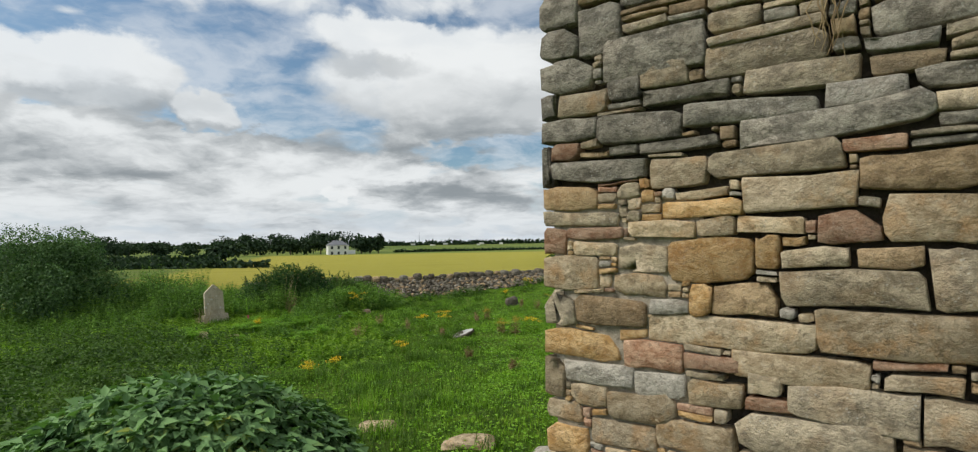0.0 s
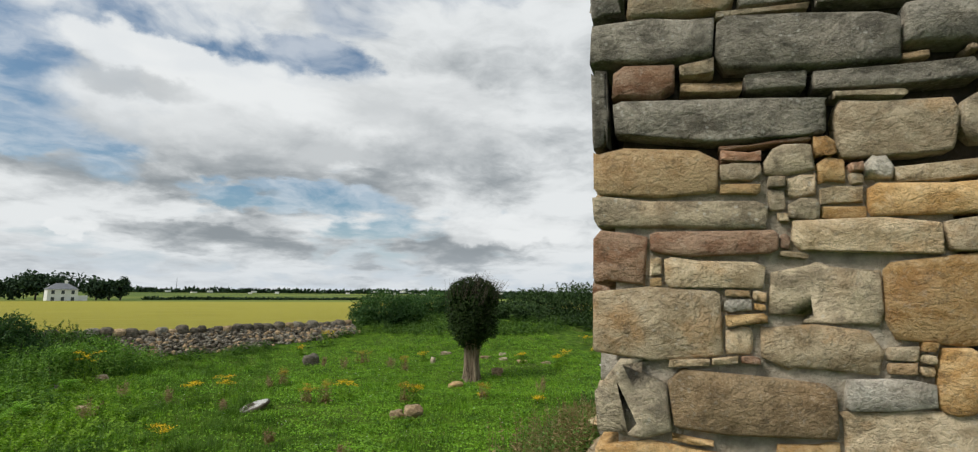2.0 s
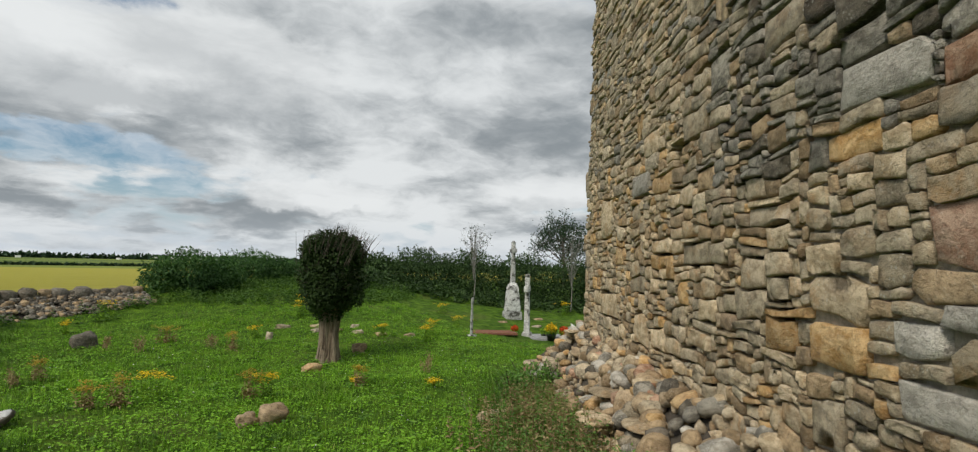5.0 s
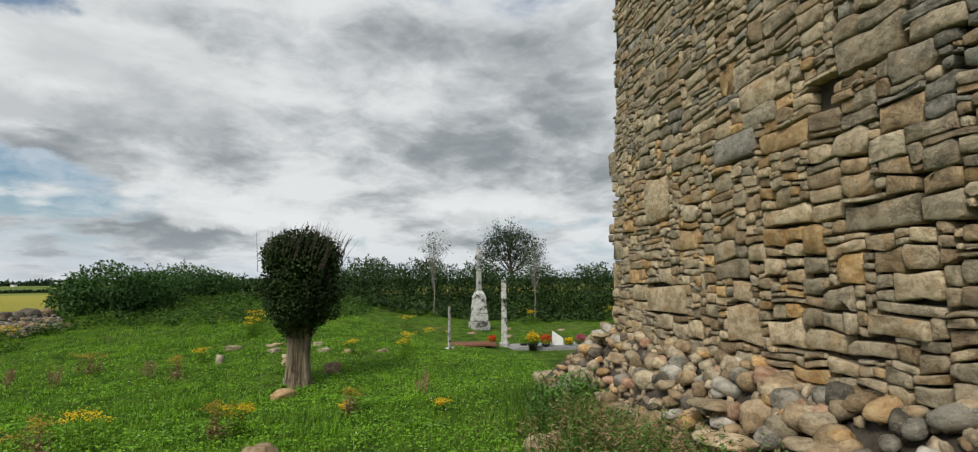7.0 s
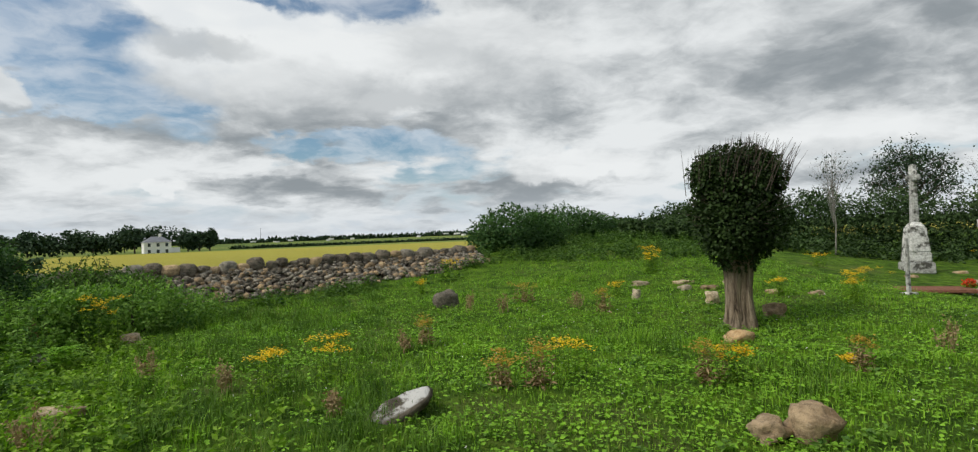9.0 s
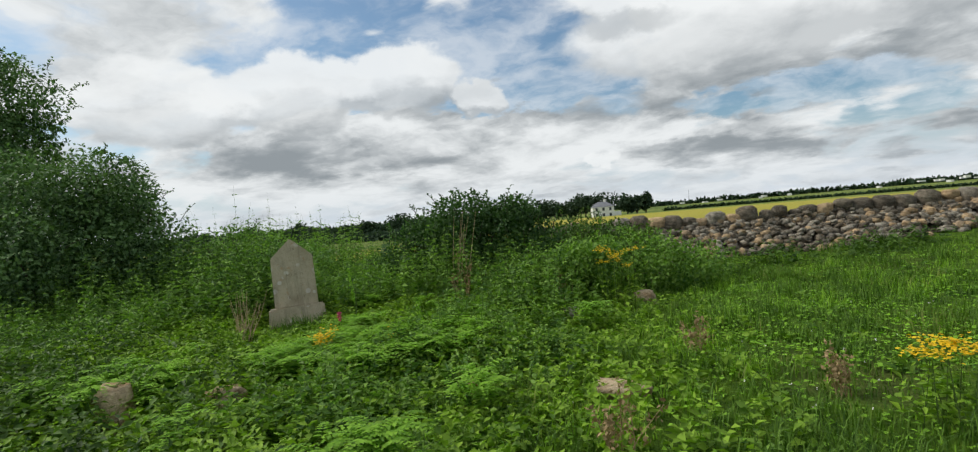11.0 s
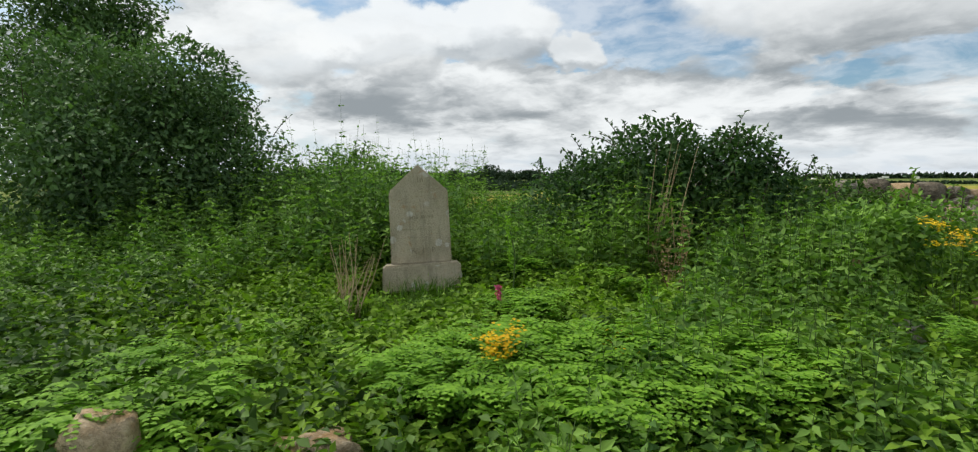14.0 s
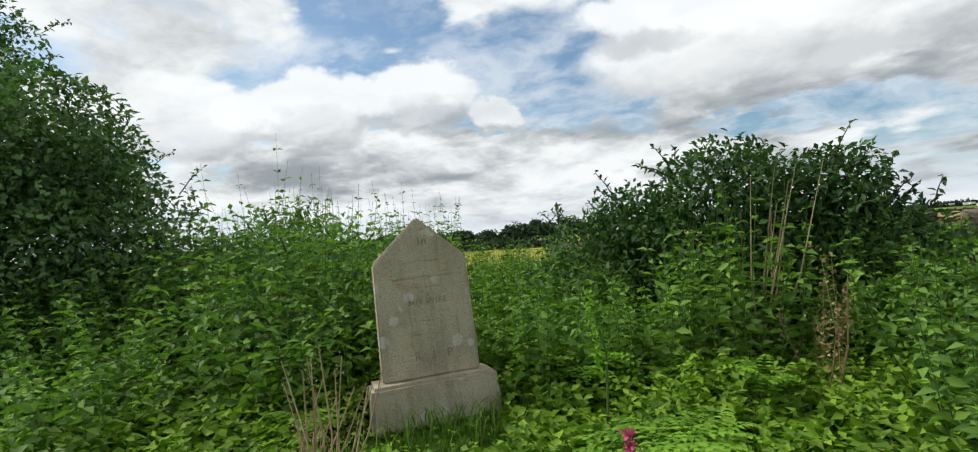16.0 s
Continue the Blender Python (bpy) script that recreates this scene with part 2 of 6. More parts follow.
def ground_material():
    m, n, bsdf = material("grass_ground", 0.95, 0.1)
    pos = n.add("ShaderNodeNewGeometry").outputs["Position"]
    sep = n.add("ShaderNodeSeparateXYZ", {0: pos})
    x, y, z = sep.outputs
    coarse = n.noise(pos, 0.45, 5.0, 0.6)
    mid = n.noise(pos, 3.0, 6.0, 0.65)
    fine = n.noise(pos, 28.0, 6.0, 0.7)
    grass = n.ramp(mid, (0.32, (0.030, 0.070, 0.008)), (0.5, (0.080, 0.160, 0.015)), (0.66, (0.16, 0.275, 0.024)))
    grass = n.mix(n.math("MULTIPLY", n.smooth(coarse, 0.52, 0.68), 0.55), grass, (0.15, 0.17, 0.05))
    grass = n.mix(n.math("MULTIPLY", n.smooth(fine, 0.5, 0.3), 0.6), grass, (0.015, 0.028, 0.006))
    # trodden gravel and earth along the foot of the building
    su = n.math("ADD", n.math("MULTIPLY", n.math("SUBTRACT", x, 1.95), -0.7536), n.math("MULTIPLY", n.math("SUBTRACT", y, 1.68), 0.6574))
    fu = n.math("ADD", n.math("MULTIPLY", n.math("SUBTRACT", x, 1.95), -0.5736), n.math("MULTIPLY", n.math("SUBTRACT", y, 1.68), -0.8192))
    d = n.math("MAXIMUM", su, fu)
    d = n.math("ADD", d, n.math("MULTIPLY", n.math("SUBTRACT", mid, 0.5), 1.4))
    bare = n.math("MULTIPLY", n.smooth(d, 0.9, 0.3), n.smooth(y, 4.5, 2.5))
    earth = n.ramp(fine, (0.3, (0.10, 0.08, 0.055)), (0.7, (0.34, 0.30, 0.24)))
    grass = n.mix(bare, grass, earth)
    # the hay field beyond the stone wall, with mown lines
    line = n.math("SUBTRACT", y, n.math("ADD", n.math("MULTIPLY", x, 0.22), 24.2))
    rows = n.noise(n.vec("MULTIPLY", pos, (0.05, 0.9, 0.0)), 1.0, 4.0, 0.6)
    hay = n.ramp(rows, (0.3, (0.25, 0.24, 0.035)), (0.55, (0.37, 0.335, 0.06)), (0.75, (0.28, 0.285, 0.045)))
    hay = n.mix(n.math("MULTIPLY", n.smooth(fine, 0.5, 0.3), 0.3), hay, (0.16, 0.17, 0.03))
    far = n.ramp(n.noise(n.vec("MULTIPLY", pos, (0.004, 0.012, 0.0)), 1.0, 2.0), (0.4, (0.07, 0.12, 0.025)), (0.5, (0.20, 0.24, 0.05)),
                 (0.62, (0.05, 0.09, 0.03)))
    left = n.math("ADD", n.math("MULTIPLY", y, 0.33), x)
    field = n.mix(n.smooth(y, 185.0, 200.0), hay, far)
    field = n.mix(n.smooth(left, -12.0, -18.0), field, far)
    inside = n.math("MULTIPLY", n.smooth(line, 0.5, 1.5), n.smooth(n.math("ADD", n.math("MULTIPLY", y, -0.33), x), 3.0, -3.0))
    inside = n.math("MAXIMUM", inside, n.smooth(y, 70.0, 90.0))
    n.put(bsdf.inputs["Base Color"], n.mix(inside, grass, field))
    bump(n, bsdf, n.math("ADD", mid, n.math("MULTIPLY", fine, 0.5)), 0.16)
    return m


MORTAR = plain("lime_mortar", (0.44, 0.39, 0.31), 0.95, 0.1, 14.0, 0.02, 0.5)
CORE = plain("dark_rubble_core", (0.10, 0.085, 0.068), 0.95, 0.1, 9.0, 0.03, 0.5)
BARK = plain("grey_bark", (0.24, 0.195, 0.15), 0.95, 0.1, 12.0, 0.04, 0.6)
DARK_BARK = plain("dark_bark", (0.09, 0.075, 0.06), 0.95, 0.1, 12.0, 0.02, 0.4)
PALE_BARK = plain("pale_birch_bark", (0.24, 0.23, 0.20), 0.9, 0.1, 6.0, 0.01, 0.4)


def folded_bark():
    m, n, bsdf = material("folded_bark_shaded_creases", 0.95, 0.1)
    pos = n.add("ShaderNodeTexCoord").outputs["Object"]
    streak = n.noise(n.vec("MULTIPLY", pos, (14.0, 14.0, 1.6)), 1.0, 5.0, 0.6, distortion=0.4)
    fine = n.noise(n.vec("MULTIPLY", pos, (60.0, 60.0, 9.0)), 1.0, 4.0, 0.6)
    # grey bark streaks; the dark stops paint shade into the folds
    col = n.ramp(streak, (0.34, (0.045, 0.034, 0.024)), (0.48, (0.20, 0.155, 0.11)), (0.7, (0.36, 0.30, 0.22)))
    n.put(bsdf.inputs["Base Color"], n.mix(n.math("MULTIPLY", n.smooth(fine, 0.5, 0.35), 0.5), col, (0.05, 0.04, 0.03)))
    bump(n, bsdf, n.math("ADD", streak, n.math("MULTIPLY", fine, 0.3)), 0.08)
    return m


FOLDED = folded_bark()
GROUND = ground_material()
GRASS = leaf_material("grass_blades", (0.070, 0.165, 0.014), (0.265, 0.480, 0.036), 0.6, 0.3, (0.34, 0.36, 0.10))
HERB = leaf_material("ground_herb_leaves", (0.046, 0.115, 0.015), (0.255, 0.415, 0.042), 0.5, 0.3)
NETTLE = leaf_material("nettle_leaves", (0.041, 0.112, 0.026), (0.217, 0.372, 0.066), 0.5, 0.3)
FERN = leaf_material("silverweed_leaves", (0.075, 0.185, 0.018), (0.25, 0.46, 0.045), 0.5, 0.35)
BRAMBLE = leaf_material("bramble_leaves", (0.034, 0.090, 0.024), (0.180, 0.330, 0.073), 0.45, 0.25)
# dark leaves, the light end lifted so the colour carries distance haze
DARKLEAF = leaf_material("hazed_dark_bush_leaves", (0.020, 0.055, 0.024), (0.150, 0.262, 0.092), 0.5, 0.2)
IVY = leaf_material("ivy_leaves", (0.006, 0.016, 0.005), (0.040, 0.072, 0.018), 0.4, 0.15)
ELDER = leaf_material("elder_leaves", (0.018, 0.052, 0.020), (0.080, 0.160, 0.046), 0.45, 0.25)
SYCAMORE = leaf_material("sycamore_leaves", (0.041, 0.101, 0.043), (0.209, 0.365, 0.136), 0.38, 0.2, (0.30, 0.34, 0.06))
# hedge and scrub green, with the hedge's shade put into the leaf colour
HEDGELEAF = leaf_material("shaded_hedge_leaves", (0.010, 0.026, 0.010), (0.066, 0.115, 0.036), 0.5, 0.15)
TURFLEAF = leaf_material("lawn_clover_leaves", (0.095, 0.215, 0.018), (0.255, 0.490, 0.042), 0.5, 0.3)
RANK = leaf_material("rank_grass_blades", (0.022, 0.064, 0.009), (0.125, 0.240, 0.026), 0.6, 0.25, (0.24, 0.24, 0.08))
WEED = leaf_material("dark_weed_leaves", (0.018, 0.052, 0.014), (0.115, 0.205, 0.042), 0.5, 0.25)
FARLEAF = leaf_material("far_tree_leaves", (0.017, 0.036, 0.022), (0.049, 0.084, 0.042), 0.8, 0.1)
YELLOW = leaf_material("ragwort_flowers", (0.62, 0.36, 0.01), (0.86, 0.60, 0.03), 0.6, 0.3)
FADED = leaf_material("faded_flowers", (0.30, 0.20, 0.05), (0.52, 0.33, 0.05), 0.7, 0.3)
STALK = leaf_material("dry_stalks", (0.16, 0.10, 0.05), (0.40, 0.30, 0.17), 0.9, 0.15)
STRAW = leaf_material("bleached_straw", (0.24, 0.18, 0.10), (0.46, 0.37, 0.23), 0.9, 0.15)
GREENSTEM = plain("green_stems", (0.09, 0.15, 0.04), 0.7, 0.2, 9.0, 0.002)
PINK = leaf_material("pink_flowers", (0.45, 0.06, 0.18), (0.65, 0.14, 0.28), 0.6, 0.3)
RED = leaf_material("red_flowers", (0.45, 0.02, 0.01), (0.72, 0.08, 0.03), 0.6, 0.3)

# ---- mesh helpers ----
rng = np.random.default_rng(7)


def mesh_of(name, verts, faces, mats, index=None, smooth=False):
    """A mesh from arrays; faces is one array or a list of arrays of equal-sided faces."""
    verts = np.asarray(verts, dtype=np.float32)
    blocks = faces if isinstance(faces, list) else [faces]
    blocks = [np.asarray(b, dtype=np.int32) for b in blocks if len(b)]
    me = bpy.data.meshes.new(name)
    me.vertices.add(len(verts))
    me.vertices.foreach_set("co", verts.ravel())
    sizes = np.concatenate([np.full(len(b), b.shape[1], dtype=np.int32) for b in blocks])
    me.loops.add(int(sizes.sum()))
    me.loops.foreach_set("vertex_index", np.concatenate([b.ravel() for b in blocks]))
    me.polygons.add(len(sizes))
    me.polygons.foreach_set("loop_start", np.concatenate([[0], np.cumsum(sizes)[:-1]]).astype(np.int32))
    if index is not None:
        me.polygons.foreach_set("material_index", np.asarray(index, dtype=np.int32))
    if smooth:
        me.polygons.foreach_set("use_smooth", np.ones(len(sizes), dtype=bool))
    for m in mats if isinstance(mats, (list, tuple)) else [mats]:
        me.materials.append(m)
    me.update(calc_edges=True)
    return me


def thing(name, at, label, category, group="", kind=""):
    ob = new(name)
    ob.location = at
    ob.empty_display_size = 0.1
    return tagged(ob, label, category, group, kind)


def piece(name, me, parent, label=""):
    """One mesh object under a thing; its vertices are in the thing's own frame."""
    ob = new(name, me)
    ob.parent = parent
    if label:
        tagged(ob, label)
    return ob


def part(name, bm, mat, parent, label="", smooth=False):
    me = bpy.data.meshes.new(name)
    if smooth:
        for f in bm.faces:
            f.smooth = True
    bm.to_mesh(me)
    bm.free()
    me.materials.append(mat)
    return piece(name, me, parent, label)


def box_bm(size, at=(0, 0, 0), bevel=0.0, taper=1.0, cuts=0, rough=0.0, turn=0.0):
    bm = bmesh.new()
    bmesh.ops.create_cube(bm, size=1.0)
    for v in bm.verts:
        k = taper if v.co.z > 0 else 1.0
        v.co = Vector((v.co.x * size[0] * k, v.co.y * size[1] * k, v.co.z * size[2]))
    if bevel:
        bmesh.ops.bevel(bm, geom=bm.edges[:], offset=bevel, segments=2, affect="EDGES")
    if cuts:
        bmesh.ops.subdivide_edges(bm, edges=bm.edges[:], cuts=cuts, use_grid_fill=True)
    if rough:
        for v in bm.verts:
            v.co += Vector(noise.noise_vector((v.co + Vector(at)) * 6)) * rough
    bmesh.ops.transform(bm, matrix=Matrix.Translation(at) @ pose(0, 0, 0, 0, 0, turn), verts=bm.verts)
    return bm


def tube(points, radii, sides=6):
    """Vertices and quads of a bent, tapering stem."""
    pts = [Vector(p) for p in points]
    v, f = [], []
    for i, p in enumerate(pts):
        d = (pts[min(i + 1, len(pts) - 1)] - pts[max(i - 1, 0)]).normalized()
        a = d.orthogonal().normalized()
        b = d.cross(a)
        for k in range(sides):
            t = 2 * math.pi * k / sides
            v.append(p + (a * math.cos(t) + b * math.sin(t)) * radii[i])
    for i in range(len(pts) - 1):
        for k in range(sides):
            f.append((i * sides + k, i * sides + (k + 1) % sides, (i + 1) * sides + (k + 1) % sides, (i + 1) * sides + k))
    return v, f


def join(bits):
    verts, faces, o = [], [], 0
    for v, f in bits:
        verts.extend(tuple(p) for p in v)
        faces.extend(tuple(i + o for i in q) for q in f)
        o += len(v)
    return verts, faces


def unit(a):
    return a / np.maximum(np.linalg.norm(a, axis=1, keepdims=True), 1e-6)


def leaf_arrays(p, axis, normal, length, width, fold=0.18, droop=0.0):
    """Folded four-cornered leaves at points p."""
    axis = unit(axis)
    side = unit(np.cross(axis, normal))
    normal = np.cross(side, axis)
    L, W = np.asarray(length)[:, None], np.asarray(width)[:, None]
    mid = p + axis * L * 0.45
    v = np.stack([p, mid + side * W * 0.5 + normal * W * fold, p + axis * L - normal * L * droop,
                  mid - side * W * 0.5 + normal * W * fold], axis=1).reshape(-1, 3)
    n = len(p)
    q = np.arange(n)[:, None] * 4 + np.array([[0, 1, 2, 3]])
    tri = np.concatenate([q[:, [0, 1, 2]], q[:, [0, 2, 3]]], axis=0)
    return v, tri


def blades(p, height, width, lean, r):
    """Grass blades of two triangles, bent over."""
    n = len(p)
    t = r.uniform(0, 2 * np.pi, n)
    out = np.stack([np.cos(t), np.sin(t), np.zeros(n)], 1)
    side = np.stack([-np.sin(t), np.cos(t), np.zeros(n)], 1) * (width * 0.5)[:, None]
    mid = p + out * (height * lean * 0.3)[:, None] + np.array([0, 0, 1.0]) * (height * 0.6)[:, None]
    tip = p + out * (height * lean)[:, None] + np.array([0, 0, 1.0]) * (height * (1 - 0.3 * lean))[:, None]
    v = np.stack([p - side, p + side, mid + side * 0.7, mid - side * 0.7, tip], 1).reshape(-1, 3)
    q = np.arange(n)[:, None] * 5
    return v, [q + np.array([[0, 1, 2, 3]]), q + np.array([[3, 2, 4]])]


def cloud_points(blobs, n, r, shell=0.55):
    """Points in the outer shells of overlapping ellipsoids (x, y, z, rx, ry, rz), with the outward way."""
    b = np.array(blobs, dtype=float)
    w = b[:, 3] * b[:, 4] + b[:, 4] * b[:, 5]
    pick = r.choice(len(b), n, p=w / w.sum())
    d = unit(r.normal(size=(n, 3)))
    k = (1 - shell * r.random(n) ** 1.7)[:, None]
    lump = np.array([noise.noise(Vector(q) * 2.3 + Vector((i * 3.1, 0, 0))) for q, i in zip(d, pick)])
    k = k * (1 + 0.28 * lump[:, None])
    return b[pick, :3] + d * b[pick, 3:] * k, d


def leaf_cloud(blobs, n, size, r, aspect=0.6, shell=0.55, ground=None, hang=0.15):
    p, d = cloud_points(blobs, n, r, shell)
    if ground is not None:
        keep = p[:, 2] > ground
        p, d = p[keep], d[keep]
    m = len(p)
    axis = unit(d * 0.6 + r.normal(size=(m, 3)) * 0.8 - np.array([0, 0, hang]))
    normal = unit(d * 0.5 + np.array([0, 0, 0.8]) + r.normal(size=(m, 3)) * 0.45)
    L = size * r.uniform(0.55, 1.25, m)
    return leaf_arrays(p, axis, normal, L, L * aspect, 0.15, 0.15)


def twigs(origin, tips, radius, r, bend=0.15):
    bits = []
    o = Vector(origin)
    for tip in tips:
        tip = Vector(tip)
        mid = o.lerp(tip, 0.5) + Vector(r.normal(size=3)) * bend * (tip - o).length * 0.5
        bits.append(tube([o, o.lerp(mid, 0.6), mid, tip], [radius, radius * 0.75, radius * 0.5, radius * 0.12], 5))
    return join(bits)

# ---- ground ----


def height(x, y):
    v = -0.42 + 0.97 * min(max((9.5 - y) / 12.2, 0.0), 1.05)
    v += 1.25 * math.exp(-((x - 11) ** 2 + (y - 27) ** 2) / 72) - 0.22 * math.exp(-((x - 17) ** 2 + (y - 18) ** 2) / 40)
    v += 0.18 * math.exp(-((x + 8.2) ** 2 + (y - 16.2) ** 2) / 8)
    v -= 0.24 * math.exp(-((x - 16.5) ** 2 + (y - 18.5) ** 2) / 26) + 0.08 * math.exp(-((x - 6.3) ** 2 + (y - 15) ** 2) / 6)
    d = y - (23.7 + 0.3 * (x + 0.6))
    if x < 6:
        v += 0.28 * math.exp(-(d / 1.6) ** 2)
    v -= 0.14 * math.exp(-((x + 5.6) ** 2 + (y - 12.8) ** 2) / 9)
    far = math.hypot(x, y - 15)
    if far > 30:
        k = min((far - 30) / 60, 1.0)
        v = v * (1 - k) + k * (-0.9 + 0.0035 * (x + 30))
    if y > 25 and x < 60:
        v += 0.5 * math.exp(-((y - 60) / 40) ** 2) * min(max((x + 5) / 30, 0), 1.0)
    if far > 330:
        v += (min(far, 3000) - 330) * 0.0042 * (0.75 + 0.5 * noise.noise((x * 0.0012, y * 0.0012, 0)))
    near = max(0.0, 1 - far / 60)
    v += near * (0.07 * noise.noise((x * 0.5, y * 0.5, 3.0)) + 0.045 * noise.noise((x * 1.7, y * 1.7, 5.0)))
    return v


def axis_steps(n, mid, fine, reach):
    k = np.linspace(-1, 1, n)
    return mid + fine * k * n / 2 + np.sign(k) * np.maximum(np.abs(k) - 0.55, 0) ** 4 / 0.45 ** 4 * reach


def build_ground():
    n = 260
    xs, ys = axis_steps(n, 2.0, 0.22, 3200), axis_steps(n, 12.0, 0.22, 3200)
    v = [(x, y, height(x, y)) for y in ys for x in xs]
    i = np.arange(n - 1)
    a = (i[:, None] * n + i[None, :]).ravel()
    ob = new("ground", mesh_of("ground", v, np.stack([a, a + 1, a + n + 1, a + n], 1), GROUND, smooth=True))
    tagged(ob, "uneven green grass running into a yellow hay field", "ground", kind="structure")


build_ground()

# ---- ruined building ----
CORNER = Vector((1.95, 1.68, 0))
FRONT = Vector((math.cos(radians(-35)), math.sin(radians(-35)), 0))
FRONT_OUT = Vector((FRONT.y, -FRONT.x, 0))
SIDE = Vector((math.cos(radians(49.5)), math.sin(radians(49.5)), 0))
SIDE_OUT = Vector((-SIDE.y, SIDE.x, 0))
THICK, TALL, LONG, WIDE = 0.9, 8.6, 10.65, 7.0


def stone_shape(w, h, r, proud, back, worn=0.11):
    """One rough stone, w by h, centred; its broken face looks along +z. About 50 triangles."""
    c = r.uniform(0.35, 1.7) * worn * min(w, h)
    x, y = w / 2, h / 2
    j = lambda k: r.uniform(-k, k)
    bite = lambda: c * r.choice((0.3, 0.7, 1.2, 2.0, 3.2))
    ring = [(-x + bite(), -y), (j(.25) * w, -y), (x - bite(), -y), (x, -y + bite() * .7), (x, y - bite() * .7),
            (x - bite(), y), (j(.25) * w, y), (-x + bite(), y), (-x, y - bite() * .7), (-x, -y + bite() * .7)]
    ring = [(a + j(.02) * w, b + (j(.07) - .03 * (1 if b > 0 else -1)) * h) for a, b in ring]
    n = len(ring)
    inset = min(r.uniform(.04, .13) * min(w, h), 0.011)
    v = [(a, b, -back) for a, b in ring] + [(a, b, proud - inset * r.uniform(.4, 1.1)) for a, b in ring]
    tilt = (j(.22), j(.22))
    ka, kb = max(1 - inset / x, .5), max(1 - inset / y, .5)
    for a, b in ring:
        v.append((a * ka, b * kb, proud * (1 + j(.16) + tilt[0] * a / x + tilt[1] * b / y)))
    # two high points make a broken, faceted face
    left, right = 3 * n, 3 * n + 1
    v.append((-.22 * w + j(.1) * w, j(.22) * h, proud * r.uniform(.8, 1.35)))
    v.append((.22 * w + j(.1) * w, j(.22) * h, proud * r.uniform(.8, 1.35)))
    f4 = [(k * n + i, k * n + (i + 1) % n, (k + 1) * n + (i + 1) % n, (k + 1) * n + i) for k in (0, 1) for i in range(n)]
    f3 = []
    for i in range(n):
        hub = right if i in (1, 2, 3, 4, 5) else left
        f3.append((2 * n + i, 2 * n + (i + 1) % n, hub))
    f3 += [(2 * n + 1, right, left), (2 * n + 6, left, right)]
    return np.array(v), f4, f3


def pack(length, low, high, sizes, fixed, r, cell=0.025, grow=0):
    """Fills a wall face with stones: the fixed ones first, then what fits between them."""
    nu, nv = int(length / cell), int((high - low) / cell)
    full = np.zeros((nv, nu), dtype=bool)
    out = []
    boxes = []
    for u0, v0, u1, v1, c in fixed:
        a, b, d, e = [int(round(q / cell)) for q in (u0, v0 - low, u1, v1 - low)]
        a, b = max(a, 0), max(b, 0)
        full[b:e, a:d] = True
        boxes.append([a, b, d, e, c])
    for k in range(grow * 2):                   # let them spread until they meet, mostly sideways
        for q in boxes:
            a, b, d, e, c = q
            if c == "x":
                continue
            if a > 0 and not full[b:e, a - 1].any():
                q[0] = a = a - 1
            if d < nu and not full[b:e, d].any():
                q[2] = d = d + 1
            if k < grow and b > 0 and not full[b - 1, a:d].any():
                q[1] = b = b - 1
            if k < grow and e < nv and not full[e, a:d].any():
                q[3] = e = e + 1
            full[b:e, a:d] = True
    out += [(a * cell, low + b * cell, d * cell, low + e * cell, c) for a, b, d, e, c in boxes]
    for j in range(nv):
        i = 0
        while i < nu:
            if full[j, i]:
                i += 1
                continue
            w, h = sizes(i * cell, low + j * cell, r)
            w, h = max(int(w / cell), int(0.05 / cell)), max(int(h / cell), int(0.045 / cell))
            k = i
            while k < nu and k - i < w and not full[j, k]:
                k += 1
            if nu - k < 4 and not full[j, k:nu].any():
                k = nu
            if k - i < 2 and r.random() < 0.7 and k < nu and not full[j, k]:
                k += 1
            if (k - i) * cell < 0.13:
                h = int(min(0.24, (k - i) * cell * r.uniform(0.5, 1.5)) / cell)
            else:
                h = min(h, int((k - i) * 0.62 + 0.5))
            h = max(int(0.04 / cell), h)
            if r.random() < 0.05:
                h = int(h * 1.7)
            m = j
            while m < nv and m - j < h and not full[m, i:k].any():
                m += 1
            full[j:m, i:k] = True
            out.append((i * cell, low + j * cell, k * cell, low + m * cell, ""))
            i = k
    return out


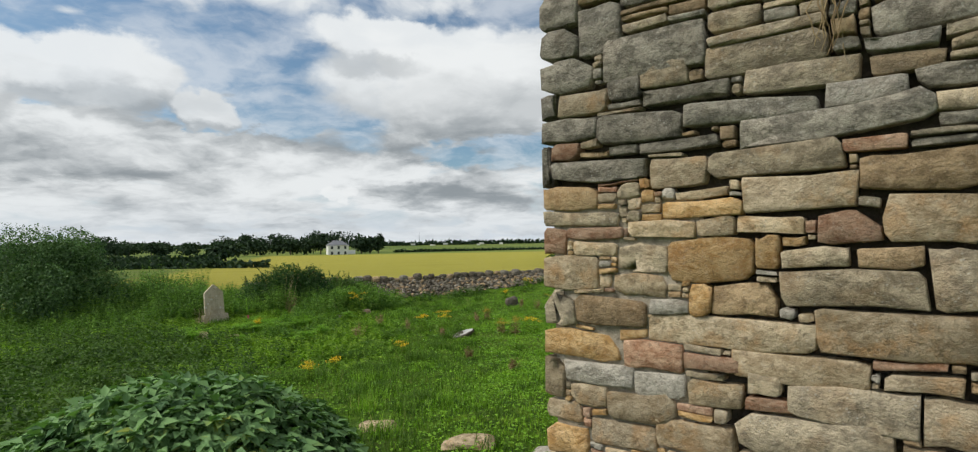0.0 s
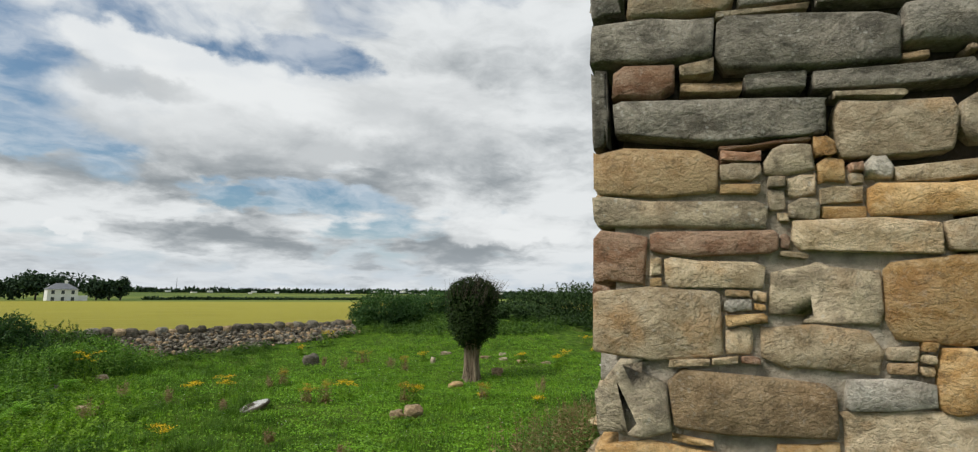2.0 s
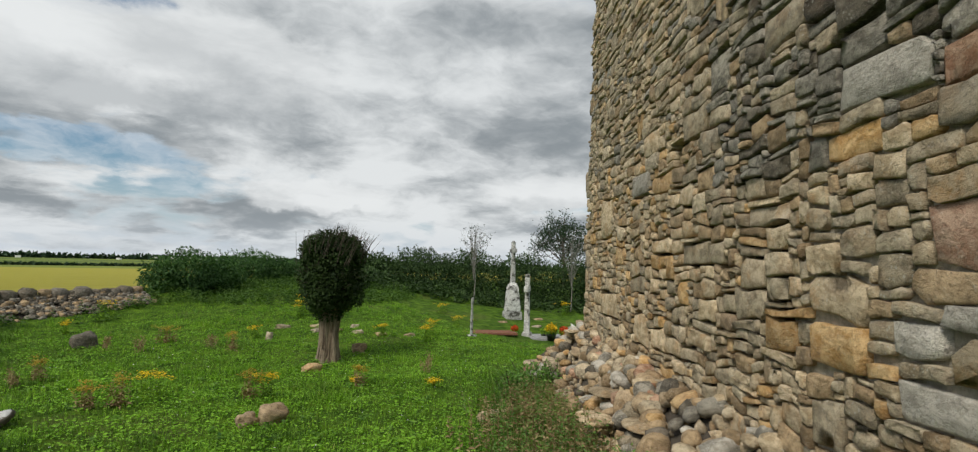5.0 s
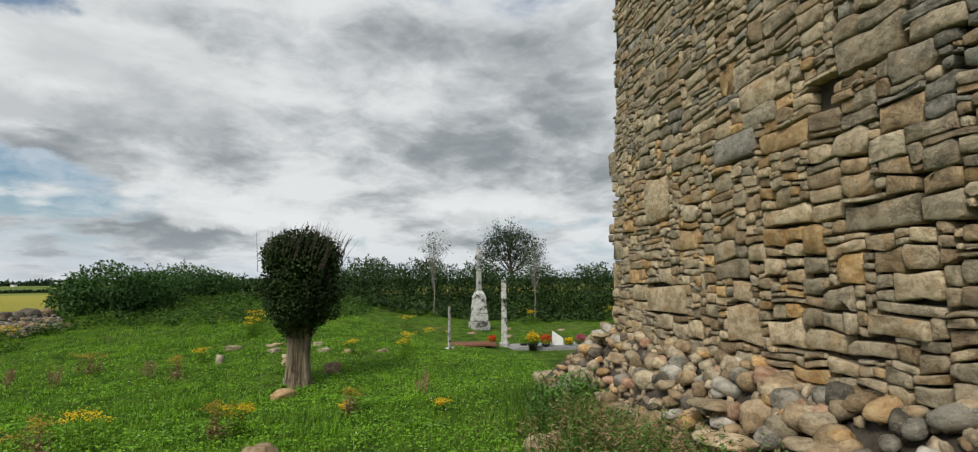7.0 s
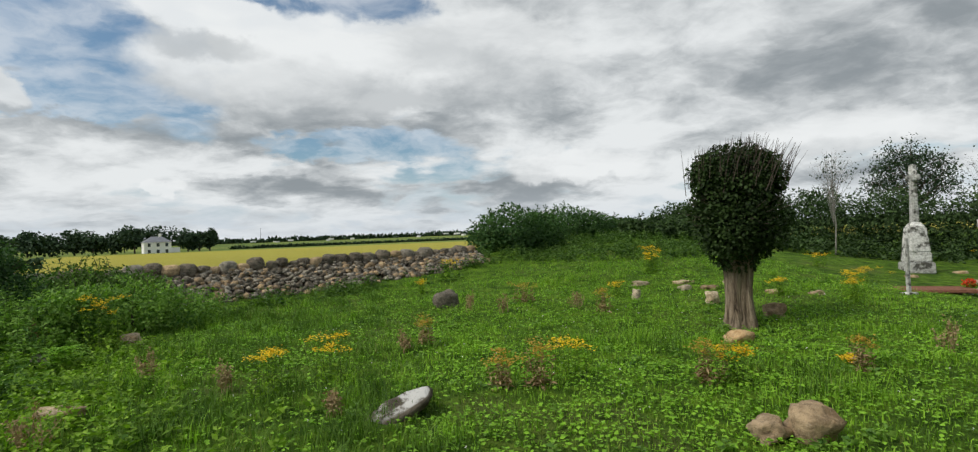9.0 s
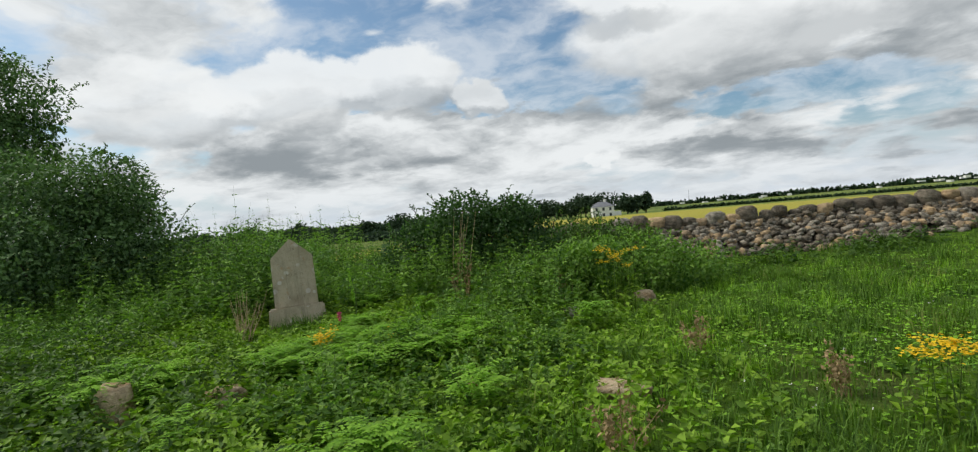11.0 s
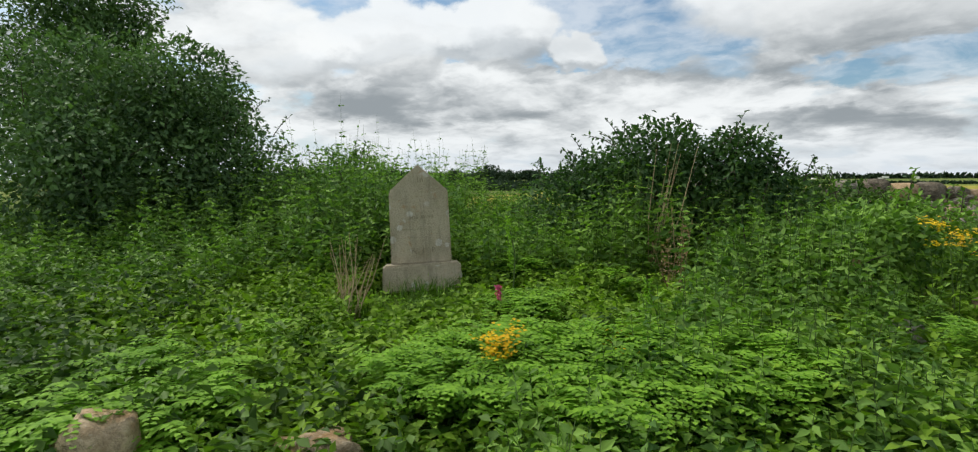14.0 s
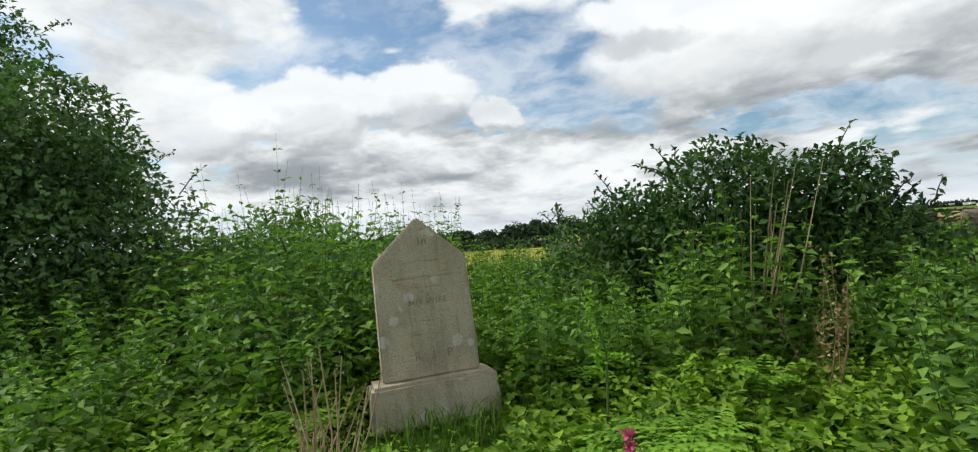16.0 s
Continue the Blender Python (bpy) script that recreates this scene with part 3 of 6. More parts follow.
def lay_face(wall, stones, way, outward, colour, r, nearest, gap, rough, depth_of, wave, warp, openness):
    """Lays stones on a wall face: those nearest the walk as pieces, the rest joined."""
    order = sorted(range(len(stones)), key=lambda k: nearest(stones[k]))
    single = set(order[:300])
    frame3 = np.array([way, (0, 0, 1), outward])
    turned = np.linalg.det(frame3) < 0
    keys = list(STONES)
    verts, quads, tris, qi, ti, base = [], [], [], [], [], 0
    for k, (u0, v0, u1, v1, c) in enumerate(stones):
        wide = gap * r.choice((0.7, 1.0, 1.0, 1.6)) * openness((u0 + u1) / 2, (v0 + v1) / 2)
        w, h = u1 - u0 - wide, v1 - v0 - wide * 0.8
        if w < 0.03 or h < 0.018:
            continue
        c = c or colour((u0 + u1) / 2, (v0 + v1) / 2, r)
        v, f4, f3 = stone_shape(w, h, r, r.uniform(0.3, 1.0) * rough, depth_of(u0, r))
        if not turned:
            v[:, 0] -= np.minimum(v[:, 2], 0) * 0.107   # the corner is a little sharper than square
        if turned:
            f4, f3 = [q[::-1] for q in f4], [q[::-1] for q in f3]
        a = radians(r.gauss(0, 1.6))
        v[:, :2] = v[:, :2] @ np.array([[math.cos(a), math.sin(a)], [-math.sin(a), math.cos(a)]])
        um, vm = (u0 + u1) / 2, (v0 + v1) / 2
        mid = np.array([um, vm + wave * noise.noise((um * 0.9, vm * 0.7, 4.0)), 0.0])
        # courses wander, and neighbours bend with them
        for q in v:
            uu, vv = um + q[0], vm + q[1]
            e = warp * min(1.0, max(uu, 0.0) / 0.3)
            q[0] += 0.7 * e * noise.noise((uu * 3.1, vv * 3.7, 9.0))
            q[1] += e * noise.noise((uu * 2.6, vv * 4.3, 2.0)) + 0.5 * e * noise.noise((uu * 7.0, vv * 7.0, 6.0))
        if k in single:
            me = mesh_of("stone", v @ frame3, [f4, f3], STONES[c])
            ob = piece("stone", me, wall)
            ob.location = Vector(mid @ frame3)
        else:
            verts.append((v + mid) @ frame3)
            quads.append(np.array(f4) + base)
            tris.append(np.array(f3) + base)
            qi += [keys.index(c)] * len(f4)
            ti += [keys.index(c)] * len(f3)
            base += len(v)
    if verts:
        me = mesh_of("rubble_stones", np.concatenate(verts), [np.concatenate(quads), np.concatenate(tris)], list(STONES.values()), qi + ti)
        tagged(piece("rubble_stones", me, wall), kind="stuff")


def slab_box(name, a, way, outward, length, low, high, mat, label):
    """A wall core from a along way, its outer face on the line, going inwards by THICK."""
    bm = bmesh.new()
    bmesh.ops.create_cube(bm, size=1.0)
    m = Matrix((way, outward, (0, 0, 1))).transposed().to_4x4()
    m.translation = a + way * length / 2 - outward * THICK / 2 + Vector((0, 0, (low + high) / 2))
    bmesh.ops.transform(bm, matrix=m @ Matrix.Diagonal((length, THICK, high - low, 1)), verts=bm.verts)
    me = bpy.data.meshes.new(name)
    bm.to_mesh(me)
    bm.free()
    me.materials.append(mat)
    return tagged(new(name, me), label, "wall", kind="structure")


# left edge, foot, right edge, top in centimetres along the front wall, and the kind of stone
FRONT_STONES = (
    "0,338,46,367s 34,364,69,399s 0,369,32,391s 0,394,32,414s 54,340,129,375s 82,330,116,349g 82,317,142,331g 56,330,82,344s 125,330,199,351g 150,314,214,333g "
    "195,299,237,315w 114,298,193,314g 146,281,248,302g 217,328,251,340w 217,314,254,327b 220,339,260,353g 239,301,259,318g 0,322,15,340s 21,322,53,333t 0,300,38,319s "
    "56,292,110,315s 8,288,34,301r 0,269,8,300s 9,273,87,285s 80,284,125,294g 127,263,205,282g 213,249,257,272b 202,272,225,281r 89,264,125,275g 153,238,210,263g "
    "0,246,37,265o 2,234,54,246g 106,237,142,245o 144,227,173,237t 189,220,220,239r 222,218,256,245t 0,214,20,233r 23,224,56,234r 26,211,53,222t 80,226,118,238t "
    "119,226,143,236t 1,188,47,212t 72,201,98,218g 100,199,152,224o 154,203,169,226o 170,205,195,219g 218,205,239,217b 242,185,255,216g 0,156,18,185g 38,164,82,181b "
    "70,182,94,194t 84,170,114,180w 115,172,126,188o 127,172,160,190b 168,181,239,204g 83,151,186,171g 189,153,254,179g 0,133,53,156o 65,130,102,149r 19,116,72,133w "
    "0,101,18,129t 114,134,144,146r 139,133,213,153g 148,122,167,138g 217,135,245,146g 214,147,248,154r 111,112,145,124t 53,92,102,115t 73,112,110,129w 170,111,236,136g "
    "146,112,182,122r 0,85,33,100t 1,62,27,84o 50,78,85,89t 140,95,223,114g 87,81,140,102t 237,112,253,130g 23,97,52,113t ")


SIDE_STONES = ("225,186,279,216r 229,169,290,184b 201,160,228,178o 212,138,270,157t 319,131,367,158o 274,270,335,294w 272,142,303,163w 191,202,224,221w 304,244,348,259o 213,114,300,136w "
               "200,242,244,264g 248,244,272,268g 601,266,665,287o 507,188,572,209g 478,187,505,206g 698,347,725,379o 677,94,733,133t 578,101,617,117t 533,99,575,112t "
               "510,114,555,131t 642,157,668,173t 691,154,751,176g 814,116,926,151t 671,269,739,301w 850,229,923,295t 507,307,568,336g 620,101,664,122t 604,197,668,216t ")


def build_building():
    r = random.Random(11)
    low = -0.6
    front = slab_box("wall_front", CORNER - FRONT_OUT * 0.085 + FRONT * 0.13, FRONT, FRONT_OUT, WIDE, low, TALL, CORE, "tall ruined wall of coursed grey and ochre rubble stone")
    side = slab_box("wall_side", CORNER - SIDE_OUT * 0.095 + SIDE * (THICK + 0.02), SIDE, SIDE_OUT, LONG - THICK - 0.35, low, TALL, CORE,
                    "tall ruined side wall of weathered rubble stone with a ragged end")
    back = CORNER + FRONT * (WIDE - 0.0)
    slab_box("wall_back", back - FRONT_OUT * (THICK + 0.02), SIDE, -SIDE_OUT, LONG - THICK - 1.0, low, TALL - 1.2, CORE, "plain rubble wall closing the ruin")

    # lime mortar filling the joints low on the front wall
    bm = bmesh.new()
    bmesh.ops.create_cube(bm, size=1.0)
    m = Matrix((FRONT, FRONT_OUT, (0, 0, 1))).transposed().to_4x4()
    m.translation = CORNER + FRONT * 0.66 - FRONT_OUT * 0.046 + Vector((0, 0, 1.0))
    bmesh.ops.transform(bm, matrix=m @ Matrix.Diagonal((1.14, 0.07, 3.1, 1)), verts=bm.verts)
    part("mortar", bm, MORTAR, front)
    bm = bmesh.new()
    bmesh.ops.create_cube(bm, size=1.0)
    m = Matrix((SIDE, SIDE_OUT, (0, 0, 1))).transposed().to_4x4()
    m.translation = CORNER + SIDE * 2.2 - SIDE_OUT * 0.056 + Vector((0, 0, 1.15))
    bmesh.ops.transform(bm, matrix=m @ Matrix.Diagonal((3.4, 0.07, 3.4, 1)), verts=bm.verts)
    part("mortar", bm, MORTAR, side)

    fixed = []
    for word in "".join(FRONT_STONES).split():
        a, b, c, d = word[:-1].split(",")
        kind = word[-1]
        if kind == "g":
            kind = r.choice("sgs") if int(b) > 268 else r.choice("ggt") if int(a) > 120 else r.choice("gtt")
        fixed.append((int(a) / 100, int(b) / 100, int(c) / 100, int(d) / 100, kind))

    def front_size(u, v, q):
        if v > 2.95 or u > 1.9:
            return q.choice((0.2, 0.35, 0.5, 0.75)), q.choice((0.06, 0.09, 0.13, 0.17))
        return q.choice((0.1, 0.16, 0.24, 0.36)), q.choice((0.05, 0.05, 0.075, 0.1, 0.14))

    def front_colour(u, v, q):
        if v > 2.7:
            return q.choice("gssgsb" if u < 1.3 else "gsgsbg")
        if u > 1.9:
            return q.choice("gggwbt")
        return q.choice("ttootgwttrto")

    stones = pack(4.4, low + 0.4, 5.2, front_size, fixed, r, 0.0125, 4)
    stones = [s for s in stones if s[3] > 0.0]
    lay(front, stones, FRONT, FRONT_OUT, front_colour, r, lambda s: abs((s[0] + s[2]) / 2 - 1.1) * 1.2 + abs((s[1] + s[3]) / 2 - 2.1), 0.009, 0.032,
        lambda u, q: q.uniform(0.43, 0.47) if u < 0.02 else 0.09, 0.0, 0.028,
        lambda u, v: 1.0 if u < 1.3 and v < 2.7 else 1.8)

    side_fixed = [(5.72, 2.88, 5.97, 3.12, "x"), (0, -0.2, 0.42, 8.6, "x"), (4.7, 3.9, 4.92, 5.1, "b")]
    for word in SIDE_STONES.split():
        a, b, c, d = word[:-1].split(",")
        side_fixed.append((int(a) / 100, int(b) / 100, int(c) / 100, int(d) / 100, word[-1]))

    def side_size(u, v, q):
        if u < 3.2 and v < 3.0:
            return q.choice((0.16, 0.24, 0.32, 0.44)), q.choice((0.09, 0.14, 0.2, 0.26))
        if v > 3.6:
            return q.choice((0.22, 0.35, 0.5)), q.choice((0.06, 0.09, 0.12, 0.17))
        return q.choice((0.12, 0.2, 0.27, 0.36, 0.5)), q.choice((0.05, 0.08, 0.13, 0.16, 0.2, 0.25))

    def side_colour(u, v, q):
        if u < 2.6 and v < 2.9:
            return q.choice("ttwttrrwob" if v < 2.4 else "tgtrgbts")
        if u < 5.2 and v > 2.5:
            return q.choice("ssgdgsb")
        if v > 3.4:
            return q.choice("gggsgbgt")
        return q.choice("gtgtbgtgttob")

    stones = pack(LONG + 0.2, low + 0.4, 8.6, side_size, side_fixed, r)
    out = []
    for s in stones:
        edge = LONG - 0.12 * max(s[1] - 1.0, 0) - 0.22 * noise.noise((s[1] * 3.0, 0.3, 1.0)) - 0.05
        if s[4] == "x" or s[0] > edge - 0.1:
            continue
        if s[2] > edge + 0.15:
            s = (s[0], s[1], edge + r.uniform(-0.05, 0.15), s[3], s[4])
        out.append(s)
    lay(side, out, SIDE, SIDE_OUT, side_colour, r, lambda s: abs((s[0] + s[2]) / 2 - 2.0) * 0.8 + abs((s[1] + s[3]) / 2 - 1.9), 0.010, 0.045,
        lambda u, q: 0.85 if u > LONG - 1.6 else 0.10, 0.06, 0.045, lambda u, v: 1.0 if u < 3.2 and v < 2.8 else 1.5)
    return front, side


def lay(wall, stones, way, outward, colour, r, nearest, gap, rough, depth_of, wave, warp, openness):
    before = set(wall.children)
    lay_face(wall, stones, way, outward, colour, r, nearest, gap, rough, depth_of, wave, warp, openness)
    for ob in wall.children:
        if ob not in before:
            ob.location = ob.location + CORNER


build_building()


def hanging_roots(at, seed, count, drop):
    """Dead climber roots hanging down a wall face."""
    r = random.Random(seed)
    bits = []
    for _ in range(count):
        p = Vector((r.uniform(-.12, .12), r.uniform(-.05, .05), r.uniform(-.05, .1)))
        pts = [p.copy()]
        for k in range(6):
            p = p + Vector((r.uniform(-.035, .03), r.uniform(-.02, .02), -drop / 6 * r.uniform(.6, 1.2)))
            pts.append(p.copy())
        bits.append(tube(pts, [.006, .005, .005, .004, .003, .003, .002], 5))
    v, f = join(bits)
    ob = thing("hanging_roots", at, "thin dry climber roots hanging on the stone wall", "roots")
    tagged(piece("roots", mesh_of("roots", v, np.array(f), STALK), ob), kind="stuff")


hanging_roots(CORNER + FRONT * 2.02 + FRONT_OUT * 0.07 + Vector((0, 0, 3.7)), 1, 9, 0.45)
hanging_roots(CORNER + SIDE * 1.95 + SIDE_OUT * 0.045 + Vector((0, 0, 3.55)), 2, 14, 0.75)

# ---- stones and walls outdoors ----


def boulder_mesh(size, r, mat, detail=2, rough=0.22, flat=1.0):
    bm = bmesh.new()
    bmesh.ops.create_icosphere(bm, subdivisions=detail, radius=0.5)
    o = Vector((r.uniform(0, 50), r.uniform(0, 50), 0))
    for v in bm.verts:
        d = v.co.normalized()
        k = 1 + rough * noise.noise(d * 1.3 + o) * 2 + rough * 0.4 * noise.noise(d * 3.5 + o)
        p = d * 0.5 * k
        # knock the sides flat, as broken stones are
        p = Vector([c if abs(c) < 0.38 else math.copysign(0.38 + (abs(c) - 0.38) * 0.4, c) for c in p])
        v.co = Vector((p.x * size[0], p.y * size[1], p.z * size[2] * flat)) * 1.3
    for f in bm.faces:
        f.smooth = True
    me = bpy.data.meshes.new("stone")
    bm.to_mesh(me)
    bm.free()
    me.materials.append(mat)
    return me


def boulder(name, x, y, size, mat, label, seed, sink=0.3, turn=(0, 0, 0), detail=3):
    ob = new(name, boulder_mesh(size, random.Random(seed), mat, detail, 0.34))
    z = height(x, y) + size[2] * (0.5 - sink)
    ob.matrix_world = pose(x, y, z, *turn)
    return tagged(ob, label, "stone")


def build_pile():
    r = random.Random(5)
    pile = thing("rubble_pile", CORNER + SIDE * 6.5 + SIDE_OUT * 0.4, "heap of fallen rounded field stones against the wall", "stones")
    base = Vector(pile.location)

    def heap(u, w):
        top = 0.80 if u > 4.2 else 0.80 - (4.2 - u) * 0.35
        reach = 0.9 + 0.2 * noise.noise((u * 0.8, 0, 7))
        if u > 9.6:
            reach += (u - 9.6) * 0.25
        p = CORNER + SIDE * u + SIDE_OUT * w
        g = height(p.x, p.y)
        return g + (top - g) * max(0.0, 1 - w / reach) ** 0.8, p, g

    # packed earth and small stones under the heap
    bm = bmesh.new()
    grid = {}
    us, ws = np.arange(3.0, 11.6, 0.2), np.arange(-0.1, 1.5, 0.12)
    for i, u in enumerate(us):
        for j, w in enumerate(ws):
            z, p, g = heap(float(u), max(float(w), 0))
            grid[i, j] = bm.verts.new(Vector((p.x, p.y, z - 0.13)) - base)
    for i in range(len(us) - 1):
        for j in range(len(ws) - 1):
            bm.faces.new((grid[i, j], grid[i, j + 1], grid[i + 1, j + 1], grid[i + 1, j]))
    part("packed_rubble", bm, CORE, pile)
    kinds = [boulder_mesh((1, r.uniform(.6, .9), r.uniform(.45, .75)), r, STONES[c], 2, 0.2) for c in "gtbwdobrtbgs" for _ in range(2)]
    for k in range(300):
        u = r.uniform(3.1, 11.0)
        w = r.uniform(0.0, 1.0)
        z, p, g = heap(u, w)
        s = r.choice((0.12, 0.15, 0.18, 0.2, 0.23, 0.27))
        ob = piece("stone", r.choice(kinds), pile)
        ob.matrix_basis = pose(p.x - base.x, p.y - base.y, max(z, g + s * .1) - base.z - 0.02, r.uniform(-25, 25), r.uniform(-25, 25), r.uniform(0, 360)) @ Matrix.Scale(s, 4)
    co, faces, mi, o = [], [], [], 0
    small = [boulder_mesh((1, r.uniform(.6, .9), r.uniform(.45, .75)), r, STONES[c], 1, 0.3) for c in "gtgtbt"]
    for k in range(800):
        u, w = r.uniform(3.0, 11.3), r.uniform(0, 1.1)
        z, p, g = heap(u, w)
        m = pose(p.x - base.x, p.y - base.y, max(z - .10, g) - base.z, r.uniform(0, 90), r.uniform(0, 90), r.uniform(0, 360)) @ Matrix.Scale(r.uniform(.06, .15), 4)
        me = r.choice(small)
        co += [m @ v.co for v in me.vertices]
        for q in me.polygons:
            faces.append([i + o for i in q.vertices])
            mi.append(list(STONES.values()).index(me.materials[0]))
        o += len(me.vertices)
    tagged(piece("small_stones", mesh_of("small_stones", co, np.array(faces), list(STONES.values()), mi, True), pile), kind="stuff")
    flat = boulder_mesh((1, .6, .15), r, STONES["t"], 3, 0.2)
    for u, w, z, s in ((10.6, 0.25, 0.70, 0.4), (6.9, 0.5, 0.42, 0.5), (6.3, 0.75, 0.28, 0.55), (5.6, 0.45, 0.4, 0.5)):
        p = CORNER + SIDE * u + SIDE_OUT * w
        ob = piece("flat_stone", flat, pile)
        ob.matrix_basis = pose(p.x - base.x, p.y - base.y, z - base.z, 4, 5, 49) @ Matrix.Scale(s, 4)


build_pile()


def dry_line(x):
    return 23.7 + 0.3 * (x + 0.6)


def build_dry_wall():
    r = random.Random(21)
    a, b = -9.0, 4.4
    wall = thing("dry_stone_wall", (0, dry_line(0), height(0, dry_line(0))), "slumped grey dry stone field wall with upright coping blocks", "wall")
    base = Vector(wall.location)
    way = Vector((1, 0.3, 0)).normalized()
    out = Vector((way.y, -way.x, 0))
    top = lambda x: 0.55 + 0.022 * (x + 6) + 0.05 * noise.noise((x * 0.7, 0, 2))
    turn = math.degrees(math.atan2(0.3, 1))
    cope = [boulder_mesh((1, r.uniform(.6, .9), r.uniform(.7, 1)), r, STONES[c], 2, 0.12) for c in "dsdbdd"]
    x = a
    while x < b:
        s = r.uniform(0.26, 0.46)
        z = top(x)
        ob = piece("coping_stone", r.choice(cope), wall)
        ob.matrix_basis = pose(x - base.x, dry_line(x) - base.y, z + r.uniform(-.05, .06) - base.z, r.uniform(-8, 8), r.uniform(-10, 10), turn + r.uniform(-20, 20)) @ Matrix.Scale(s, 4)
        x += s * r.uniform(0.75, 1.05)
    kinds = [boulder_mesh((1, r.uniform(.6, .9), r.uniform(.4, .7)), r, STONES[c], 1, 0.25) for c in "dsdsbdsd"]
    co, idx, o = [], [], 0
    for k in range(3400):
        x = r.uniform(a, b)
        w = r.random() ** 1.4 * 0.95
        gx, gy = x + out.x * w, dry_line(x) + out.y * w
        g = height(gx, gy)
        z = g + (top(x) - g) * max(0.02, 1 - w / 0.95) * r.uniform(0.75, 1.0)
        me = r.choice(kinds)
        s = r.uniform(0.09, 0.23)
        m = pose(gx, gy, z, r.uniform(-30, 30), r.uniform(-30, 30), r.uniform(0, 360)) @ Matrix.Scale(s, 4)
        if k < 290:
            ob = piece("stone", me, wall)
            ob.matrix_basis = Matrix.Translation(-base) @ m
        else:
            vs = [m @ v.co - base for v in me.vertices]
            co.extend(vs)
            mat = list(STONES.values()).index(me.materials[0])
            idx.append((o, me, mat))
            o += len(vs)
    faces, mi = [], []
    for o, me, mat in idx:
        for p in me.polygons:
            faces.append([i + o for i in p.vertices])
            mi.append(mat)
    me = mesh_of("wall_stones", co, np.array(faces), list(STONES.values()), mi, True)
    tagged(piece("wall_stones", me, wall), kind="stuff")
    # the earth and stone heart of the wall
    bm = bmesh.new()
    prof = ((-0.3, -0.4), (-0.25, 0.0), (0.15, 0.0), (0.95, -9))
    rows = []
    for x in np.arange(a, b + 0.3, 0.3):
        x = float(x)
        row = []
        for w, dz in prof:
            gx, gy = x + out.x * w, dry_line(x) + out.y * w
            z = height(gx, gy) - 0.08 if dz in (-9, -0.4) else top(x) - 0.16
            row.append(bm.verts.new(Vector((gx, gy, z)) - base))
        rows.append(row)
    for p, q in zip(rows, rows[1:]):
        for i in range(3):
            bm.faces.new((p[i], p[i + 1], q[i + 1], q[i]))
    part("wall_core", bm, CORE, wall)


build_dry_wall()

# ---- gravestones ----
LICHEN = STONES["w"]


def headstone_material():
    m, n, bsdf = material("weathered_headstone", 0.9, 0.2)
    pos = n.add("ShaderNodeTexCoord").outputs["Object"]
    body = n.noise(pos, 4.0, 6.0, 0.6)
    grain = n.noise(pos, 60.0, 5.0, 0.7)
    col = n.ramp(body, (0.3, (0.37, 0.32, 0.225)), (0.6, (0.54, 0.48, 0.36)), (0.8, (0.46, 0.36, 0.23)))
    col = n.mix(n.math("MULTIPLY", n.smooth(grain, 0.5, 0.3), 0.4), col, (0.12, 0.10, 0.075))
    spots = n.add("ShaderNodeTexVoronoi", {"Vector": pos, "Scale": 7.0}).outputs["Distance"]
    white = n.math("MULTIPLY", n.smooth(n.math("ADD", spots, n.math("MULTIPLY", grain, 0.25)), 0.42, 0.34), n.smooth(n.noise(pos, 2.6, 3.0), 0.50, 0.55))
    col = n.mix(n.math("MULTIPLY", white, 0.85), col, (0.66, 0.64, 0.59))
    rust = n.math("MULTIPLY", n.smooth(n.noise(n.vec("ADD", pos, (4, 2, 1)), 7.0, 5.0, 0.65), 0.60, 0.74), 0.6)
    col = n.mix(rust, col, (0.40, 0.20, 0.07))
    streak = n.noise(n.vec("MULTIPLY", pos, (16.0, 16.0, 1.4)), 1.0, 4.0, 0.6)
    col = n.mix(n.math("MULTIPLY", n.smooth(streak, 0.5, 0.68), 0.35), col, (0.20, 0.18, 0.13))
    n.put(bsdf.inputs["Base Color"], col)
    bump(n, bsdf, n.math("ADD", body, grain), 0.012)
    return m


HEADSTONE = headstone_material()
CARVED = plain("worn_carving", (0.27, 0.235, 0.17), 0.95, 0.1, 20.0, 0.002)
PAINTED = stone_material("whitewashed_stone", (0.50, 0.50, 0.47), (0.80, 0.80, 0.77), 0.2, (0.06, 0.06, 0.05), 0.95)


def prism(points, depth, y=0.0, bevel=0.012):
    """An upright slab with the given outline (x, z), its front at -depth/2."""
    bm = bmesh.new()
    a = [bm.verts.new((x, y - depth / 2, z)) for x, z in points]
    b = [bm.verts.new((x, y + depth / 2, z)) for x, z in points]
    bm.faces.new(a)
    bm.faces.new(b[::-1])
    for i in range(len(a)):
        j = (i + 1) % len(a)
        bm.faces.new((a[j], a[i], b[i], b[j]))
    bmesh.ops.recalc_face_normals(bm, faces=bm.faces)
    if bevel:
        bmesh.ops.bevel(bm, geom=bm.edges[:], offset=bevel, segments=2, affect="EDGES")
    return bm


